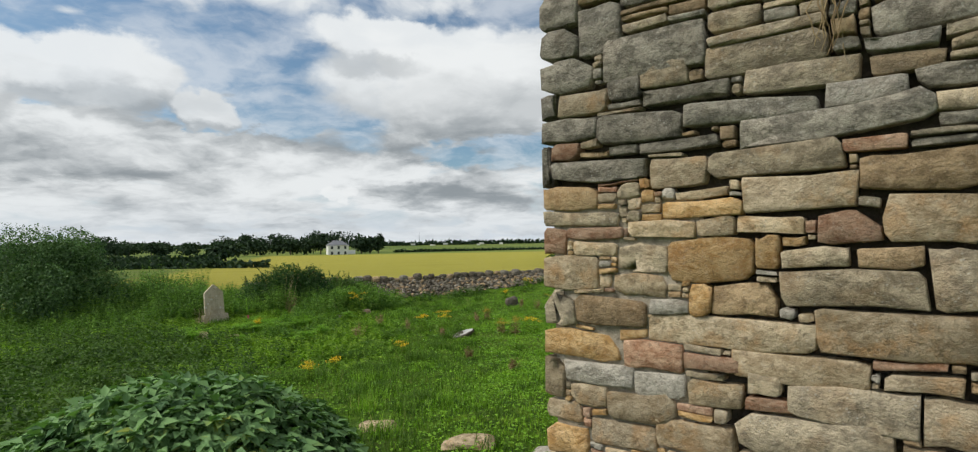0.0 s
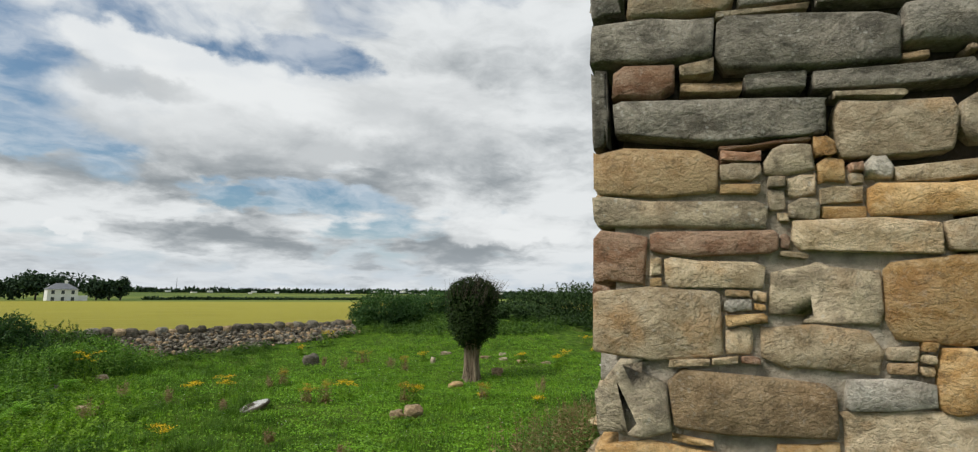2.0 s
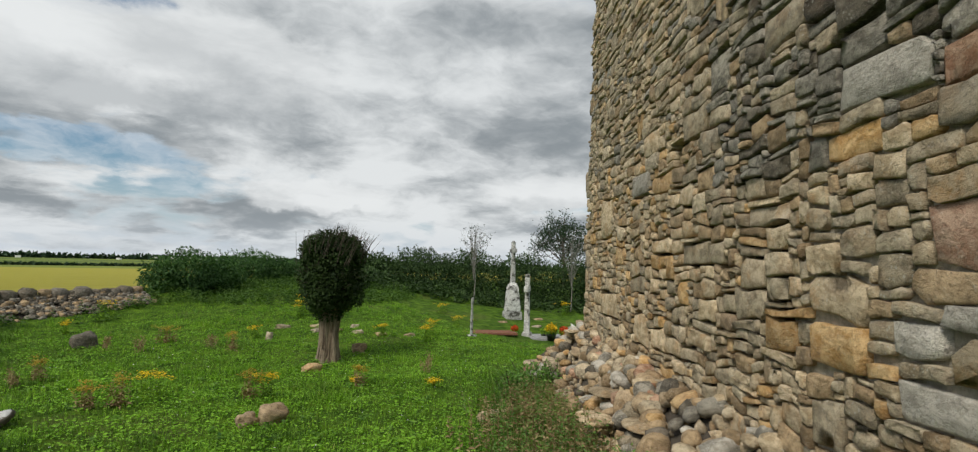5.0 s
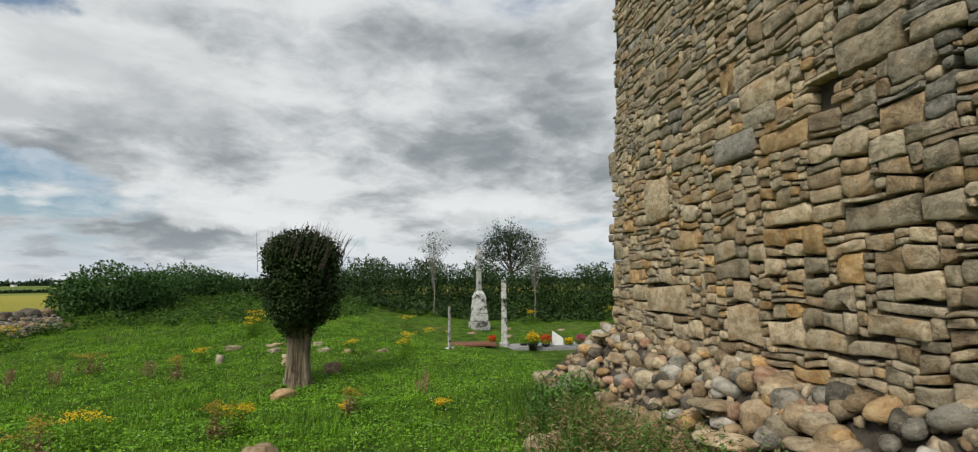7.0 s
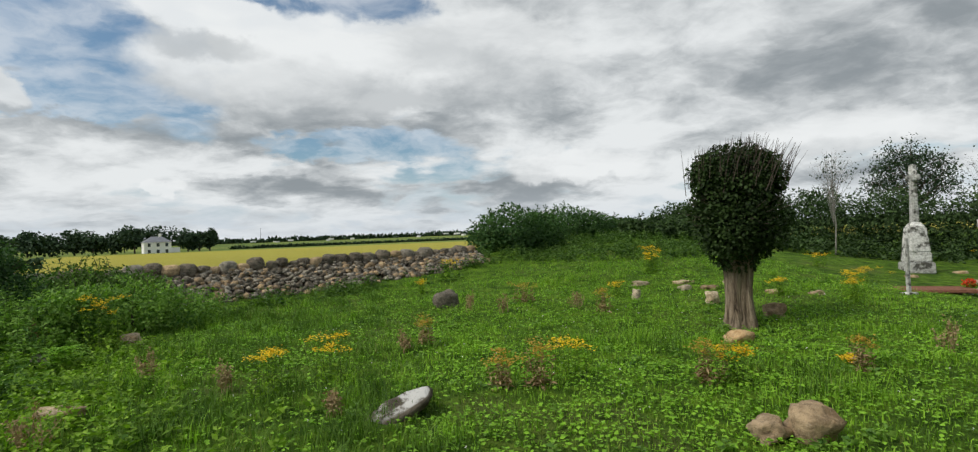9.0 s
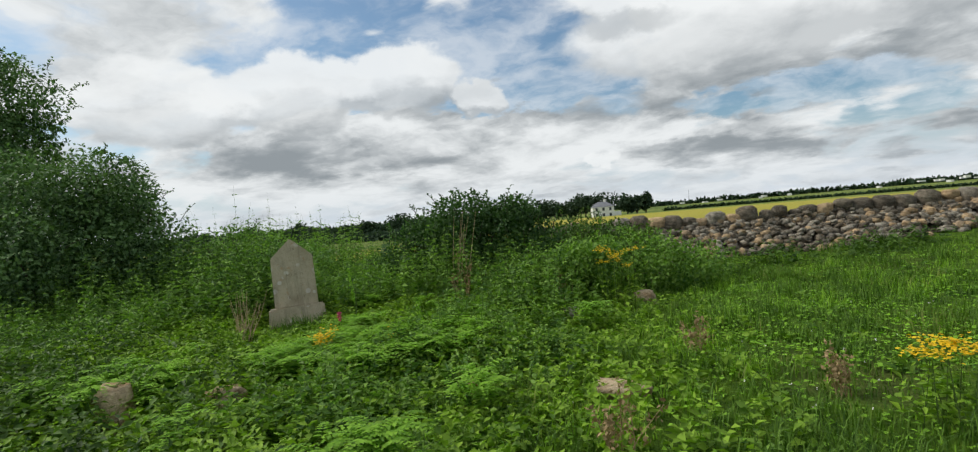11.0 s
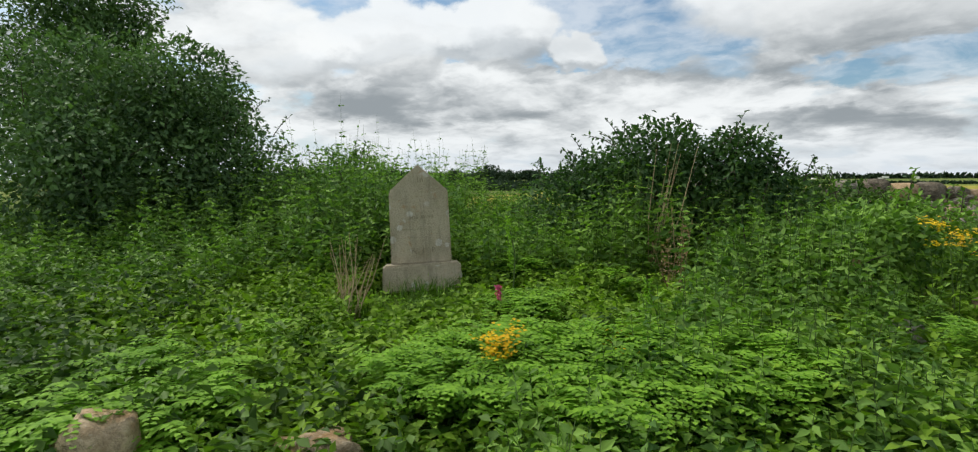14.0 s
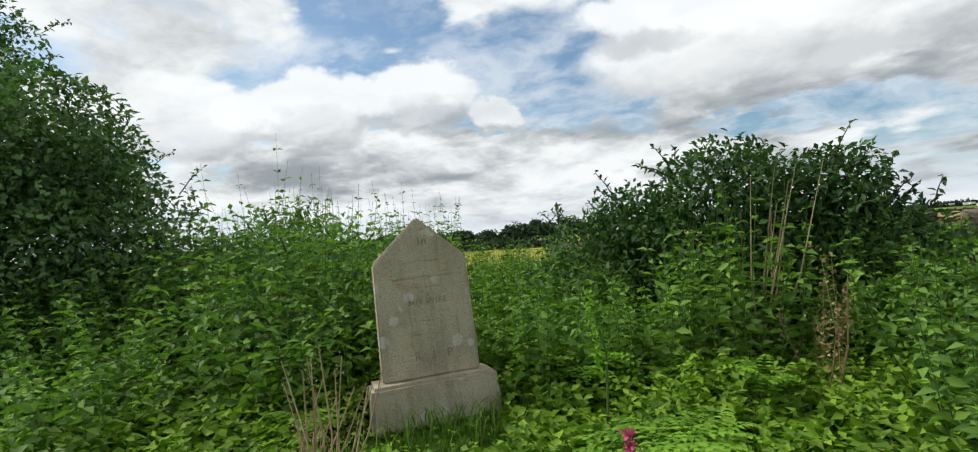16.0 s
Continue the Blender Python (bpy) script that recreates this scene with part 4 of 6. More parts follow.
def letters(text, size, at, parent, mat, lean):
    cu = bpy.data.curves.new("lettering", "FONT")
    cu.body, cu.size, cu.extrude, cu.align_x, cu.space_character = text, size, 0.0015, "CENTER", 1.25
    tmp = new("lettering", cu)
    me = bpy.data.meshes.new_from_object(tmp.evaluated_get(bpy.context.evaluated_depsgraph_get()))
    bpy.data.objects.remove(tmp)
    me.materials.clear()
    me.materials.append(mat)
    ob = piece("lettering", me, parent)
    ob.matrix_basis = pose(*at, 90, 0, 0)
    return ob


def build_headstone():
    x, y = -7.78, 15.72
    h = thing("headstone", (x, y, -0.26), "leaning pale sandstone headstone with a pointed top and white lichen", "gravestone")
    h.rotation_euler = (radians(-5), radians(-2), radians(46))
    part("plinth", box_bm((0.80, 0.34, 0.27), (0, 0, 0.115), 0.02, 0.96, 2, 0.008), HEADSTONE, h)
    w = 0.295
    shaft = part("tablet", prism([(-w - .01, .25), (w + .01, .25), (w, 0.98), (0.0, 1.25), (-w, 0.98)], 0.13), HEADSTONE, h)
    f = -0.067
    for text, size, z in (("In", 0.07, 1.07), ("HIS WIFE", 0.05, 0.70), ("R  I  P", 0.075, 0.36)):
        letters(text, size, (0.02, f, z), shaft, CARVED, 0)
    for z, s in ((0.98, 0.26), (0.88, 0.42), (0.82, 0.2), (0.76, 0.08), (0.61, 0.40), (0.53, 0.2), (0.465, 0.14)):
        part("worn_line", box_bm((s, 0.003, 0.022), (0.01, f, z)), HEADSTONE, shaft)


build_headstone()


def slab_material():
    m, n, bsdf = material("lichened_dark_slab", 0.9, 0.2)
    geo = n.add("ShaderNodeNewGeometry")
    pos = geo.outputs["Position"]
    up = n.add("ShaderNodeSeparateXYZ", {0: geo.outputs["Normal"]}).outputs[2]
    rag = n.noise(pos, 4.5, 6.0, 0.65)
    crust = n.math("MULTIPLY", n.smooth(up, 0.72, 0.9), n.smooth(rag, 0.44, 0.56))
    col = n.mix(crust, n.ramp(rag, (0.3, (0.06, 0.052, 0.04)), (0.7, (0.17, 0.145, 0.11))), (0.52, 0.52, 0.50))
    n.put(bsdf.inputs["Base Color"], col)
    bump(n, bsdf, n.noise(pos, 30.0, 5.0, 0.7), 0.02)
    return m


SLAB = slab_material()


def build_celtic_cross():
    c = thing("celtic_cross", (18.0, 21.1, height(18.0, 21.1) - 0.05), "lichened white stone cross on a stepped base", "gravestone")
    c.rotation_euler = (0, 0, radians(62))
    z = 0.0
    for w, h, t in ((0.84, 0.36, .97), (0.70, 0.32, .97), (0.66, 0.80, .76)):
        part("base_step", box_bm((w, w * .85, h), (0, 0, z + h / 2), 0.03, t, 1, 0.01), PAINTED, c)
        z += h
    part("cap", box_bm((0.46, 0.40, 0.16), (0, 0, z + 0.08), 0.02, 0.55), PAINTED, c)
    z += 0.16
    part("shaft", box_bm((0.24, 0.20, 1.35), (0, 0, z + 0.67), 0.03, 0.75, 1, 0.01), PAINTED, c)
    part("arms", box_bm((0.66, 0.17, 0.2), (0, 0, z + 1.42), 0.03), PAINTED, c)
    part("head", box_bm((0.2, 0.17, 0.56), (0, 0, z + 1.58), 0.04), PAINTED, c)
    v, f = tube([(0.25 * math.cos(k * math.pi / 8), 0, z + 1.42 + 0.25 * math.sin(k * math.pi / 8)) for k in range(17)], [0.045] * 17, 6)
    piece("ring", mesh_of("ring", v, np.array(f), PAINTED, smooth=True), c)


def build_tall_cross():
    c = thing("grave_cross", (14.8, 17.05, height(14.8, 17.05) - 0.05), "tall narrow white painted grave cross seen edge on", "gravestone")
    c.rotation_euler = (0, radians(-1), radians(40))
    part("foot", box_bm((0.62, 0.34, 0.2), (0, 0, 0.1), 0.02, 0.95), PAINTED, c)
    part("shaft", box_bm((0.36, 0.20, 1.9), (0, 0, 1.08), 0.02, 0.72, 1, 0.01), PAINTED, c)
    part("arms", box_bm((0.95, 0.17, 0.22), (0, 0, 1.74), 0.02), PAINTED, c)
    part("head", box_bm((0.28, 0.16, 0.34), (0, 0, 2.08), 0.02), PAINTED, c)


def build_thin_marker():
    c = thing("thin_grave_marker", (12.0, 16.75, height(12, 16.75) - 0.03), "thin grey stone grave marker streaked with lichen", "gravestone")
    part("post", box_bm((0.08, 0.07, 1.25), (0, 0, 0.60), 0.012, 0.8, 2, 0.015), PAINTED, c)
    part("foot", box_bm((0.3, 0.2, 0.06), (0, 0, 0.03), 0.01), PAINTED, c)


build_celtic_cross()
build_tall_cross()
build_thin_marker()

POT = plain("dark_plastic_pot", (0.03, 0.03, 0.035), 0.45, 0.4, 8, 0.001, 0.2)
BLUEPOT = plain("blue_pot", (0.03, 0.03, 0.14), 0.4, 0.4, 8, 0.001, 0.2)
GRAVEL = plain("grey_grave_gravel", (0.36, 0.36, 0.36), 0.9, 0.2, 30, 0.02, 0.5)
REDCHIP = plain("red_gravel", (0.24, 0.11, 0.07), 0.9, 0.2, 30, 0.02, 0.5)
WHITE = plain("white_painted_wood", (0.8, 0.8, 0.78), 0.6, 0.3, 5, 0.001, 0.1)


def lathe(profile, sides=20):
    v, f = [], []
    for r0, z in profile:
        for k in range(sides):
            t = 2 * math.pi * k / sides
            v.append((r0 * math.cos(t), r0 * math.sin(t), z))
    for i in range(len(profile) - 1):
        for k in range(sides):
            f.append((i * sides + k, i * sides + (k + 1) % sides, (i + 1) * sides + (k + 1) % sides, (i + 1) * sides + k))
    return v, f


def flower_pot(x, y, size, pot, bloom, label, seed):
    size *= 0.56
    r = np.random.default_rng(seed)
    p = thing("flower_pot", (x, y, height(x, y)), label, "flower pot", "pots on the grave")
    v, f = lathe([(0.0, 0.01), (0.13, 0.0), (0.165, 0.2), (0.18, 0.2), (0.18, 0.26), (0.15, 0.26), (0.14, 0.2), (0, 0.2)])
    piece("pot", mesh_of("pot", np.array(v) * size, np.array(f), pot), p)
    v, f = leaf_cloud([(0, 0, .36 * size, .22 * size, .22 * size, .16 * size)], 300, 0.09 * size, r)
    piece("foliage", mesh_of("foliage", v, f, HERB), p)
    if bloom:
        v, f = leaf_cloud([(0, 0, .46 * size, .21 * size, .21 * size, .17 * size)], 380, 0.07 * size, r, 0.8)
        piece("flowers", mesh_of("flowers", v, f, bloom), p)


def build_graves():
    g = thing("grave_plot", (16.0, 15.8, height(16.0, 15.8)), "low kerbed grave covered in pale grey gravel", "grave")
    g.rotation_euler = (0, 0, radians(-32))
    part("kerb", box_bm((3.4, 1.2, 0.16), (0, 0, 0.06), 0.02), GRAVEL, g)
    part("gravel", box_bm((3.2, 1.0, 0.03), (0, 0, 0.155), 0.01, 1, 2, 0.01), GRAVEL, g)
    q = thing("red_grave_bed", (13.3, 17.4, height(13.3, 17.4)), "flat grave bed of red gravel in the grass", "grave")
    q.rotation_euler = (0, 0, radians(-32))
    part("gravel", box_bm((1.9, 0.9, 0.08), (0, 0, 0.03), 0.02, 0.97, 2, 0.015), REDCHIP, q)
    for i, (x, y, s, pot, bloom, label) in enumerate((
            (14.15, 17.0, 1.0, WHITE, RED, "white pot of red flowers beside the grave cross"), (15.0, 16.4, 1.25, POT, None, "black pot with a leafy green plant"),
            (14.75, 15.85, 1.6, POT, YELLOW, "large black pot of yellow flowers"), (15.3, 15.75, 1.35, POT, RED, "black pot with red flowers"),
            (16.0, 15.35, 1.1, BLUEPOT, YELLOW, "dark blue pot of small yellow flowers"), (16.4, 15.15, 1.35, BLUEPOT, PINK, "dark blue bowl of mixed faded flowers"),
            (15.9, 15.8, 0.9, WHITE, RED, "small white pot of red flowers"))):
        flower_pot(x, y, s, pot, bloom, label, 40 + i)
    m = thing("white_memorial_board", (15.75, 15.6, height(15.75, 15.6) + 0.1), "small white memorial board with a sloping top", "memorial")
    m.rotation_euler = (0, 0, radians(-50))
    part("board", prism([(-.18, 0), (.18, 0), (.18, .25), (-.18, .5)], 0.05), WHITE, m)
    b = thing("plastic_bottle", (19.4, 15.0, height(19.4, 15.0)), "clear plastic bottle with a blue label standing in grass", "bottle")
    v, f = lathe([(0, 0), (.11, 0), (.12, .05), (.12, .38), (.05, .5), (.05, .55), (0, .55)], 14)
    piece("body", mesh_of("body", v, np.array(f), plain("cloudy_plastic", (0.6, 0.68, 0.74), 0.3, 0.5), smooth=True), b)
    v, f = lathe([(.124, .12), (.124, .32)], 14)
    piece("label_band", mesh_of("label_band", v, np.array(f), plain("blue_label", (0.12, 0.3, 0.6), 0.5)), b)


build_graves()

boulder("leaning_slab", 0.66, 12.75, (0.62, 0.30, 0.17), SLAB, "fallen grey slab with white lichen in the grass", 1, 0.42, (14, -22, 22))
boulder("boulder", 2.3, 19.1, (0.44, 0.38, 0.40), STONES["d"], "rough brown boulder bedded in grass", 2, 0.2)
boulder("boulder", 3.72, 11.15, (0.34, 0.31, 0.30), STONES["b"], "smooth tan boulder in the grass", 3, 0.2)
boulder("boulder", 3.40, 11.25, (0.26, 0.24, 0.2), STONES["b"], "small brown stone beside a boulder", 4, 0.2)
boulder("boulder", 5.70, 14.40, (0.34, 0.28, 0.2), STONES["o"], "small ochre stone near the tree", 5)
boulder("boulder", 7.45, 15.6, (0.28, 0.26, 0.3), STONES["b"], "upright brown stone beside the tree", 6)
boulder("boulder", 7.1, 16.8, (0.22, 0.2, 0.26), STONES["g"], "grey stone on the grassy bank", 7, 0.15)
boulder("boulder", 6.08, 17.9, (0.15, 0.13, 0.22), STONES["g"], "small pale upright stone", 8, 0.1)
boulder("boulder", 6.16, 9.17, (0.5, 0.32, 0.24), STONES["t"], "flat tan stone near the rubble heap", 9)
boulder("boulder", 9.36, 11.4, (0.55, 0.4, 0.4), STONES["g"], "grey stone at the foot of the rubble", 10)
boulder("boulder", -3.9, 16.7, (0.36, 0.28, 0.24), STONES["w"], "pale rounded stone in the weeds", 11, 0.2)
boulder("boulder", -2.6, 14.15, (0.4, 0.26, 0.16), STONES["t"], "low pale stone in the grass", 12)
boulder("boulder", -5.95, 13.1, (0.32, 0.26, 0.24), STONES["t"], "tan stone among green weeds", 13, 0.15)
boulder("boulder", -6.5, 12.45, (0.3, 0.26, 0.45), STONES["t"], "upright tan stone among weeds", 14, 0.15)
boulder("boulder", -3.2, 18.0, (0.3, 0.24, 0.26), STONES["t"], "small tan stone half hidden by weeds", 15)
boulder("boulder", 1.25, 3.15, (0.5, 0.38, 0.15), STONES["t"], "flat tan rock bedded by the wall corner", 16, 0.66)
boulder("boulder", 0.15, 3.9, (0.4, 0.25, 0.18), STONES["t"], "low rock showing through the grass", 17, 0.6)
boulder("boulder", 2.15, 2.75, (0.4, 0.3, 0.16), STONES["w"], "broken pale rock at the foot of the wall", 18, 0.6)
for i, (x, y) in enumerate(((7.6, 18.4), (8.1, 18.2), (7.9, 18.9), (8.6, 17.8), (9.2, 17.5), (6.9, 19.2), (8.9, 18.6), (16.6, 20.2), (19.2, 20.6), (21.0, 19.0), (9.9, 17.1), (17.6, 19.2))):
    boulder("bank_stone", x, y, (0.26 + .08 * (i % 3), 0.22, 0.17), STONES["gbtgbg"[i % 6]], "scattered grey stone on the grassy bank", 30 + i, 0.62)

# ---- trees and bushes ----


def plant(name, at, label, category, wood, leaves, bark, leaf, leaf_name="crown", group="", kind=""):
    p = thing(name, at, label, category, group, kind)
    if wood:
        piece("trunk", mesh_of("trunk", wood[0], np.array(wood[1]), bark, smooth=True), p)
    piece(leaf_name, mesh_of(leaf_name, leaves[0], leaves[1], leaf), p)
    return p


def build_ivy_tree():
    r = np.random.default_rng(3)
    x, y = 6.5, 15.3
    at = (x, y, height(x, y) - 0.03)
    p = thing("ivy_tree", at, "short fluted tree stump topped by a dense clipped ivy crown", "tree")
    # fluted trunk of fused stems
    v, f, sides, rows = [], [], 40, 16
    for i in range(rows):
        t = i / (rows - 1)
        rad = 0.125 + 0.10 * (1 - t) ** 3 + 0.09 * t ** 2
        for k in range(sides):
            a = 2 * math.pi * k / sides
            flute = 0.42 * abs(math.cos(2.5 * a + 0.6 * t)) - 0.1 + 0.10 * math.cos(11 * a + 2 + t) + 0.1 * noise.noise((math.cos(a) * 2, math.sin(a) * 2, t * 3))
            v.append((rad * (1 + flute) * math.cos(a) * 1.05, rad * (1 + flute) * math.sin(a), t * 1.25))
    for i in range(rows - 1):
        for k in range(sides):
            f.append((i * sides + k, i * sides + (k + 1) % sides, (i + 1) * sides + (k + 1) % sides, (i + 1) * sides + k))
    piece("trunk", mesh_of("trunk", v, np.array(f), FOLDED, smooth=True), p)
    limbs = twigs((0, 0, 1.1), [(0.5 * math.cos(a), 0.5 * math.sin(a), 2.0) for a in (0, 1.3, 2.5, 3.8, 5)], 0.1, r)
    piece("limbs", mesh_of("limbs", limbs[0], np.array(limbs[1]), DARK_BARK), p)
    blobs = [(0, 0, 1.95, .78, .78, .62), (.05, 0, 2.25, .74, .74, .55), (-.05, .05, 1.6, .74, .72, .5), (0, 0, 1.25, .52, .52, .35), (.28, 0, 2.35, .5, .5, .42),
             (-.3, 0, 2.35, .5, .5, .42), (0.3, -.3, 1.55, .5, .45, .45), (-.35, -.25, 1.5, .42, .45, .42), (0, 0, 1.0, .34, .34, .2)]
    blobs = [(a * .9, b * .9, c * 1.06 + .04, d * .90, e * .90, g * 1.08) for a, b, c, d, e, g in blobs]
    blobs += [(.36, -.2, 2.5, .38, .38, .36), (-.36, .1, 2.48, .38, .38, .36), (.1, .35, 2.5, .4, .4, .34)]
    lv = leaf_cloud(blobs, 34000, 0.06, r, 0.8, 0.5)
    piece("crown", mesh_of("crown", lv[0], lv[1], IVY), p)
    tips = []
    for _ in range(240):
        a, q = r.uniform(0, 6.28), r.uniform(0.1, 0.8)
        lean = r.uniform(0.0, 0.35)
        tips.append(((q * math.cos(a), q * math.sin(a), 2.45 + r.uniform(-.3, .1)), (q * math.cos(a) * 1.15 + lean, q * math.sin(a) * 1.15, 2.86 + r.uniform(0, .38) * (1.15 - q))))
    bits = [tube([o, Vector(o).lerp(Vector(t), .5) + Vector((0, 0, .05)), t], [0.007, 0.005, 0.002], 3) for o, t in tips]
    for _ in range(120):
        d = unit(r.normal(size=(1, 3)))[0]
        d[2] *= 0.6
        o = Vector((d[0] * .72, d[1] * .72, 1.9 + d[2] * .6))
        t = o + Vector((d[0], d[1], d[2] + .3)) * r.uniform(.08, .24)
        bits.append(tube([o, o.lerp(t, .5), t], [0.006, 0.004, 0.002], 3))
    w = join(bits)
    tagged(piece("bare_twigs", mesh_of("bare_twigs", w[0], np.array(w[1]), DARK_BARK), p), kind="stuff")


build_ivy_tree()


def bush(name, at, blobs, leaves, size, leaf, label, seed, category="bush", aspect=0.6, sprays=0, reach=0.5, bark=DARK_BARK, group=""):
    """A many-stemmed bush: limbs to each mass of leaves, leaf masses and loose sprays that break the outline."""
    r = np.random.default_rng(seed)
    z = height(at[0], at[1])
    p = thing(name, (at[0], at[1], z), label, category, group)
    tips = [(b[0], b[1], b[2] + b[5] * .3) for b in blobs]
    w = twigs((0, 0, -0.1), tips, 0.035 + 0.012 * max(b[5] for b in blobs), r)
    v, f = leaf_cloud(blobs, leaves, size, r, aspect, 0.6, 0.0)
    sv, sf = [], []
    if sprays:
        o, d = cloud_points(blobs, sprays, r, 0.15)
        keep = d[:, 2] > -0.1
        o, d = o[keep], d[keep]
        for q, e in zip(o, d):
            L = reach * r.uniform(.4, 1.2)
            way = unit((e + np.array([0, 0, .8]) + r.normal(size=3) * .3)[None])[0]
            k = int(5 + L * 18)
            t = np.linspace(0.1, 1, k)[:, None]
            pts = q + way * L * t + np.array([0, 0, -0.25]) * L * t ** 2
            axis = way * .5 + unit(r.normal(size=(k, 3)))
            lv, lf = leaf_arrays(pts, axis, np.array([0, 0, 1.0]) + r.normal(size=(k, 3)) * .3, size * r.uniform(.6, 1.1, k), size * aspect * r.uniform(.6, 1.1, k), .15, .2)
            sf.append(lf + len(v) + sum(len(q2) for q2 in sv))
            sv.append(lv)
            stem = tube([q, q + way * L * .5 + np.array([0, 0, -.06]) * L, q + way * L + np.array([0, 0, -.25]) * L], [0.008, 0.006, 0.003], 3)
            w = join([w, stem])
    tagged(piece("stems", mesh_of("stems", w[0], np.array(w[1]), bark), p), kind="stuff")
    if sv:
        v = np.concatenate([v] + sv)
        f = np.concatenate([f] + sf)
    piece("foliage", mesh_of("foliage", v, f, leaf), p)
    return p


bush("thorn_bush", (-13.0, 15.4), [(0, 0, 1.4, 1.6, 1.5, 1.4), (.9, .6, 1.0, 1.1, 1.1, 1.1), (-.6, -.6, 2.1, 1.4, 1.3, 1.3), (.5, .2, 2.5, .9, .9, .8), (-.2, .9, 2.3, .8, .8, .7), (1.2, 1.2, .7, .9, .9, .7), (.6, -1.2, 1.2, 1.0, 1.0, 1.1)],
     46000, 0.085, DARKLEAF, "large dense dark green thorn bush", 50, sprays=110, reach=0.4)
bush("sparse_tree", (-20.0, 16.4), [(0, 0, 4.0, 1.9, 1.8, 1.5), (.7, .4, 5.4, 1.5, 1.5, 1.2), (-.5, .2, 2.4, 1.8, 1.7, 1.5), (1.2, .6, 4.4, 1.0, 1.0, 1.0), (.2, 0, 6.4, 1.0, 1.0, .7)],
     22000, 0.12, DARKLEAF, "tall sparse tree with drooping dark foliage", 51, "tree", sprays=110, reach=0.7)
bush("elder_bush", (-6.4, 18.25), [(0, 0, .95, .9, .75, .75), (-.95, -.1, .75, .75, .65, .65), (.75, .15, 1.1, .75, .65, .62), (.15, -.1, 1.5, .6, .5, .42), (1.2, .3, .8, .65, .6, .6), (-.65, 0, 1.2, .55, .5, .42), (1.0, .2, 1.45, .4, .4, .35)],
     17000, 0.075, ELDER, "elder bush with dark leaves and bare pale stems", 52, sprays=130, reach=0.45)
bush("nettle_clump", (-4.75, 17.6), [(0, 0, .35, .75, .7, .45), (.5, .3, .55, .5, .5, .42), (-.4, .1, .3, .5, .5, .35), (.9, .5, .6, .35, .35, .4)], 8000, 0.08, NETTLE, "tall clump of nettles and leafy weeds", 57, "weeds", sprays=40, reach=0.4)
bush("elder_seedling", (7.5, 9.75), [(0, 0, .35, .4, .35, .3), (.25, -.2, .3, .3, .3, .25), (-.3, .15, .25, .3, .3, .22)], 2600, 0.06, BRAMBLE, "small dark elder seedling beside the rubble", 58, sprays=40, reach=0.3)
bush("weed_thicket", (-3.7, 19.6), [(0, 0, .45, 1.0, .9, .6), (.8, .3, .35, .8, .8, .45), (-.7, -.3, .5, .8, .7, .5)], 9000, 0.075, NETTLE, "tall green thicket of weeds by the stone wall", 53, sprays=60, reach=0.3)
bush("weed_thicket", (-4.7, 21.3), [(0, 0, .45, .8, .6, .6), (.6, .1, .4, .6, .5, .5), (-.7, .1, .55, .7, .6, .6)], 9000, 0.08, WEED, "dark thicket of weeds against the stone wall", 153, sprays=60, reach=0.35)
bush("bramble_thicket", (-10.4, 17.0), [(0, 0, .7, 1.0, .9, .8), (.8, -.6, .45, .8, .8, .7), (-.5, .4, .9, .8, .8, .7), (1.3, .2, .6, .6, .6, .6)], 10000, 0.08, BRAMBLE, "tangled bramble thicket with dark leaves", 54, sprays=80, reach=0.4)
bush("elder_bush", (6.0, 26.0), [(0, 0, .85, 1.3, 1.1, .85), (1.1, .3, .8, 1.0, .9, .7), (-.8, 0, .6, .8, .8, .6)], 12000, 0.11, ELDER, "broad elder bush at the end of the stone wall", 55, sprays=60, reach=0.4)
bush("elder_bush", (9.3, 28.9), [(0, 0, .75, 1.3, 1.1, .75), (1.2, .2, .65, 1.1, 1.0, .6), (-1.1, 0, .6, .9, .9, .6)], 11000, 0.11, ELDER, "elder bush on the grassy bank", 56, sprays=50, reach=0.4)
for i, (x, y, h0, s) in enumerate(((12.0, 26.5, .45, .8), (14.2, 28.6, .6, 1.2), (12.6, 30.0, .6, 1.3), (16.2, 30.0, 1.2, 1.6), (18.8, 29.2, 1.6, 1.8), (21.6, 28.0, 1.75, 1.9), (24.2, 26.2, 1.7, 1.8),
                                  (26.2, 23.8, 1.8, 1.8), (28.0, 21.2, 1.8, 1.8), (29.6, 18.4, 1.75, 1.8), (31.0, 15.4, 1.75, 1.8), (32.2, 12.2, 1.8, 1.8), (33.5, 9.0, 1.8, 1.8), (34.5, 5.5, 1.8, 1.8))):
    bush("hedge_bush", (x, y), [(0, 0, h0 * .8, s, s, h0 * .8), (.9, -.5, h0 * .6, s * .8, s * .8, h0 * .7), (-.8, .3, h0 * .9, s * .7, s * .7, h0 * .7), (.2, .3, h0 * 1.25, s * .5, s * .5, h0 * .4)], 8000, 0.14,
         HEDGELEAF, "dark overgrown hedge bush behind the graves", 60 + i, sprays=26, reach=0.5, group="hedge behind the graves")


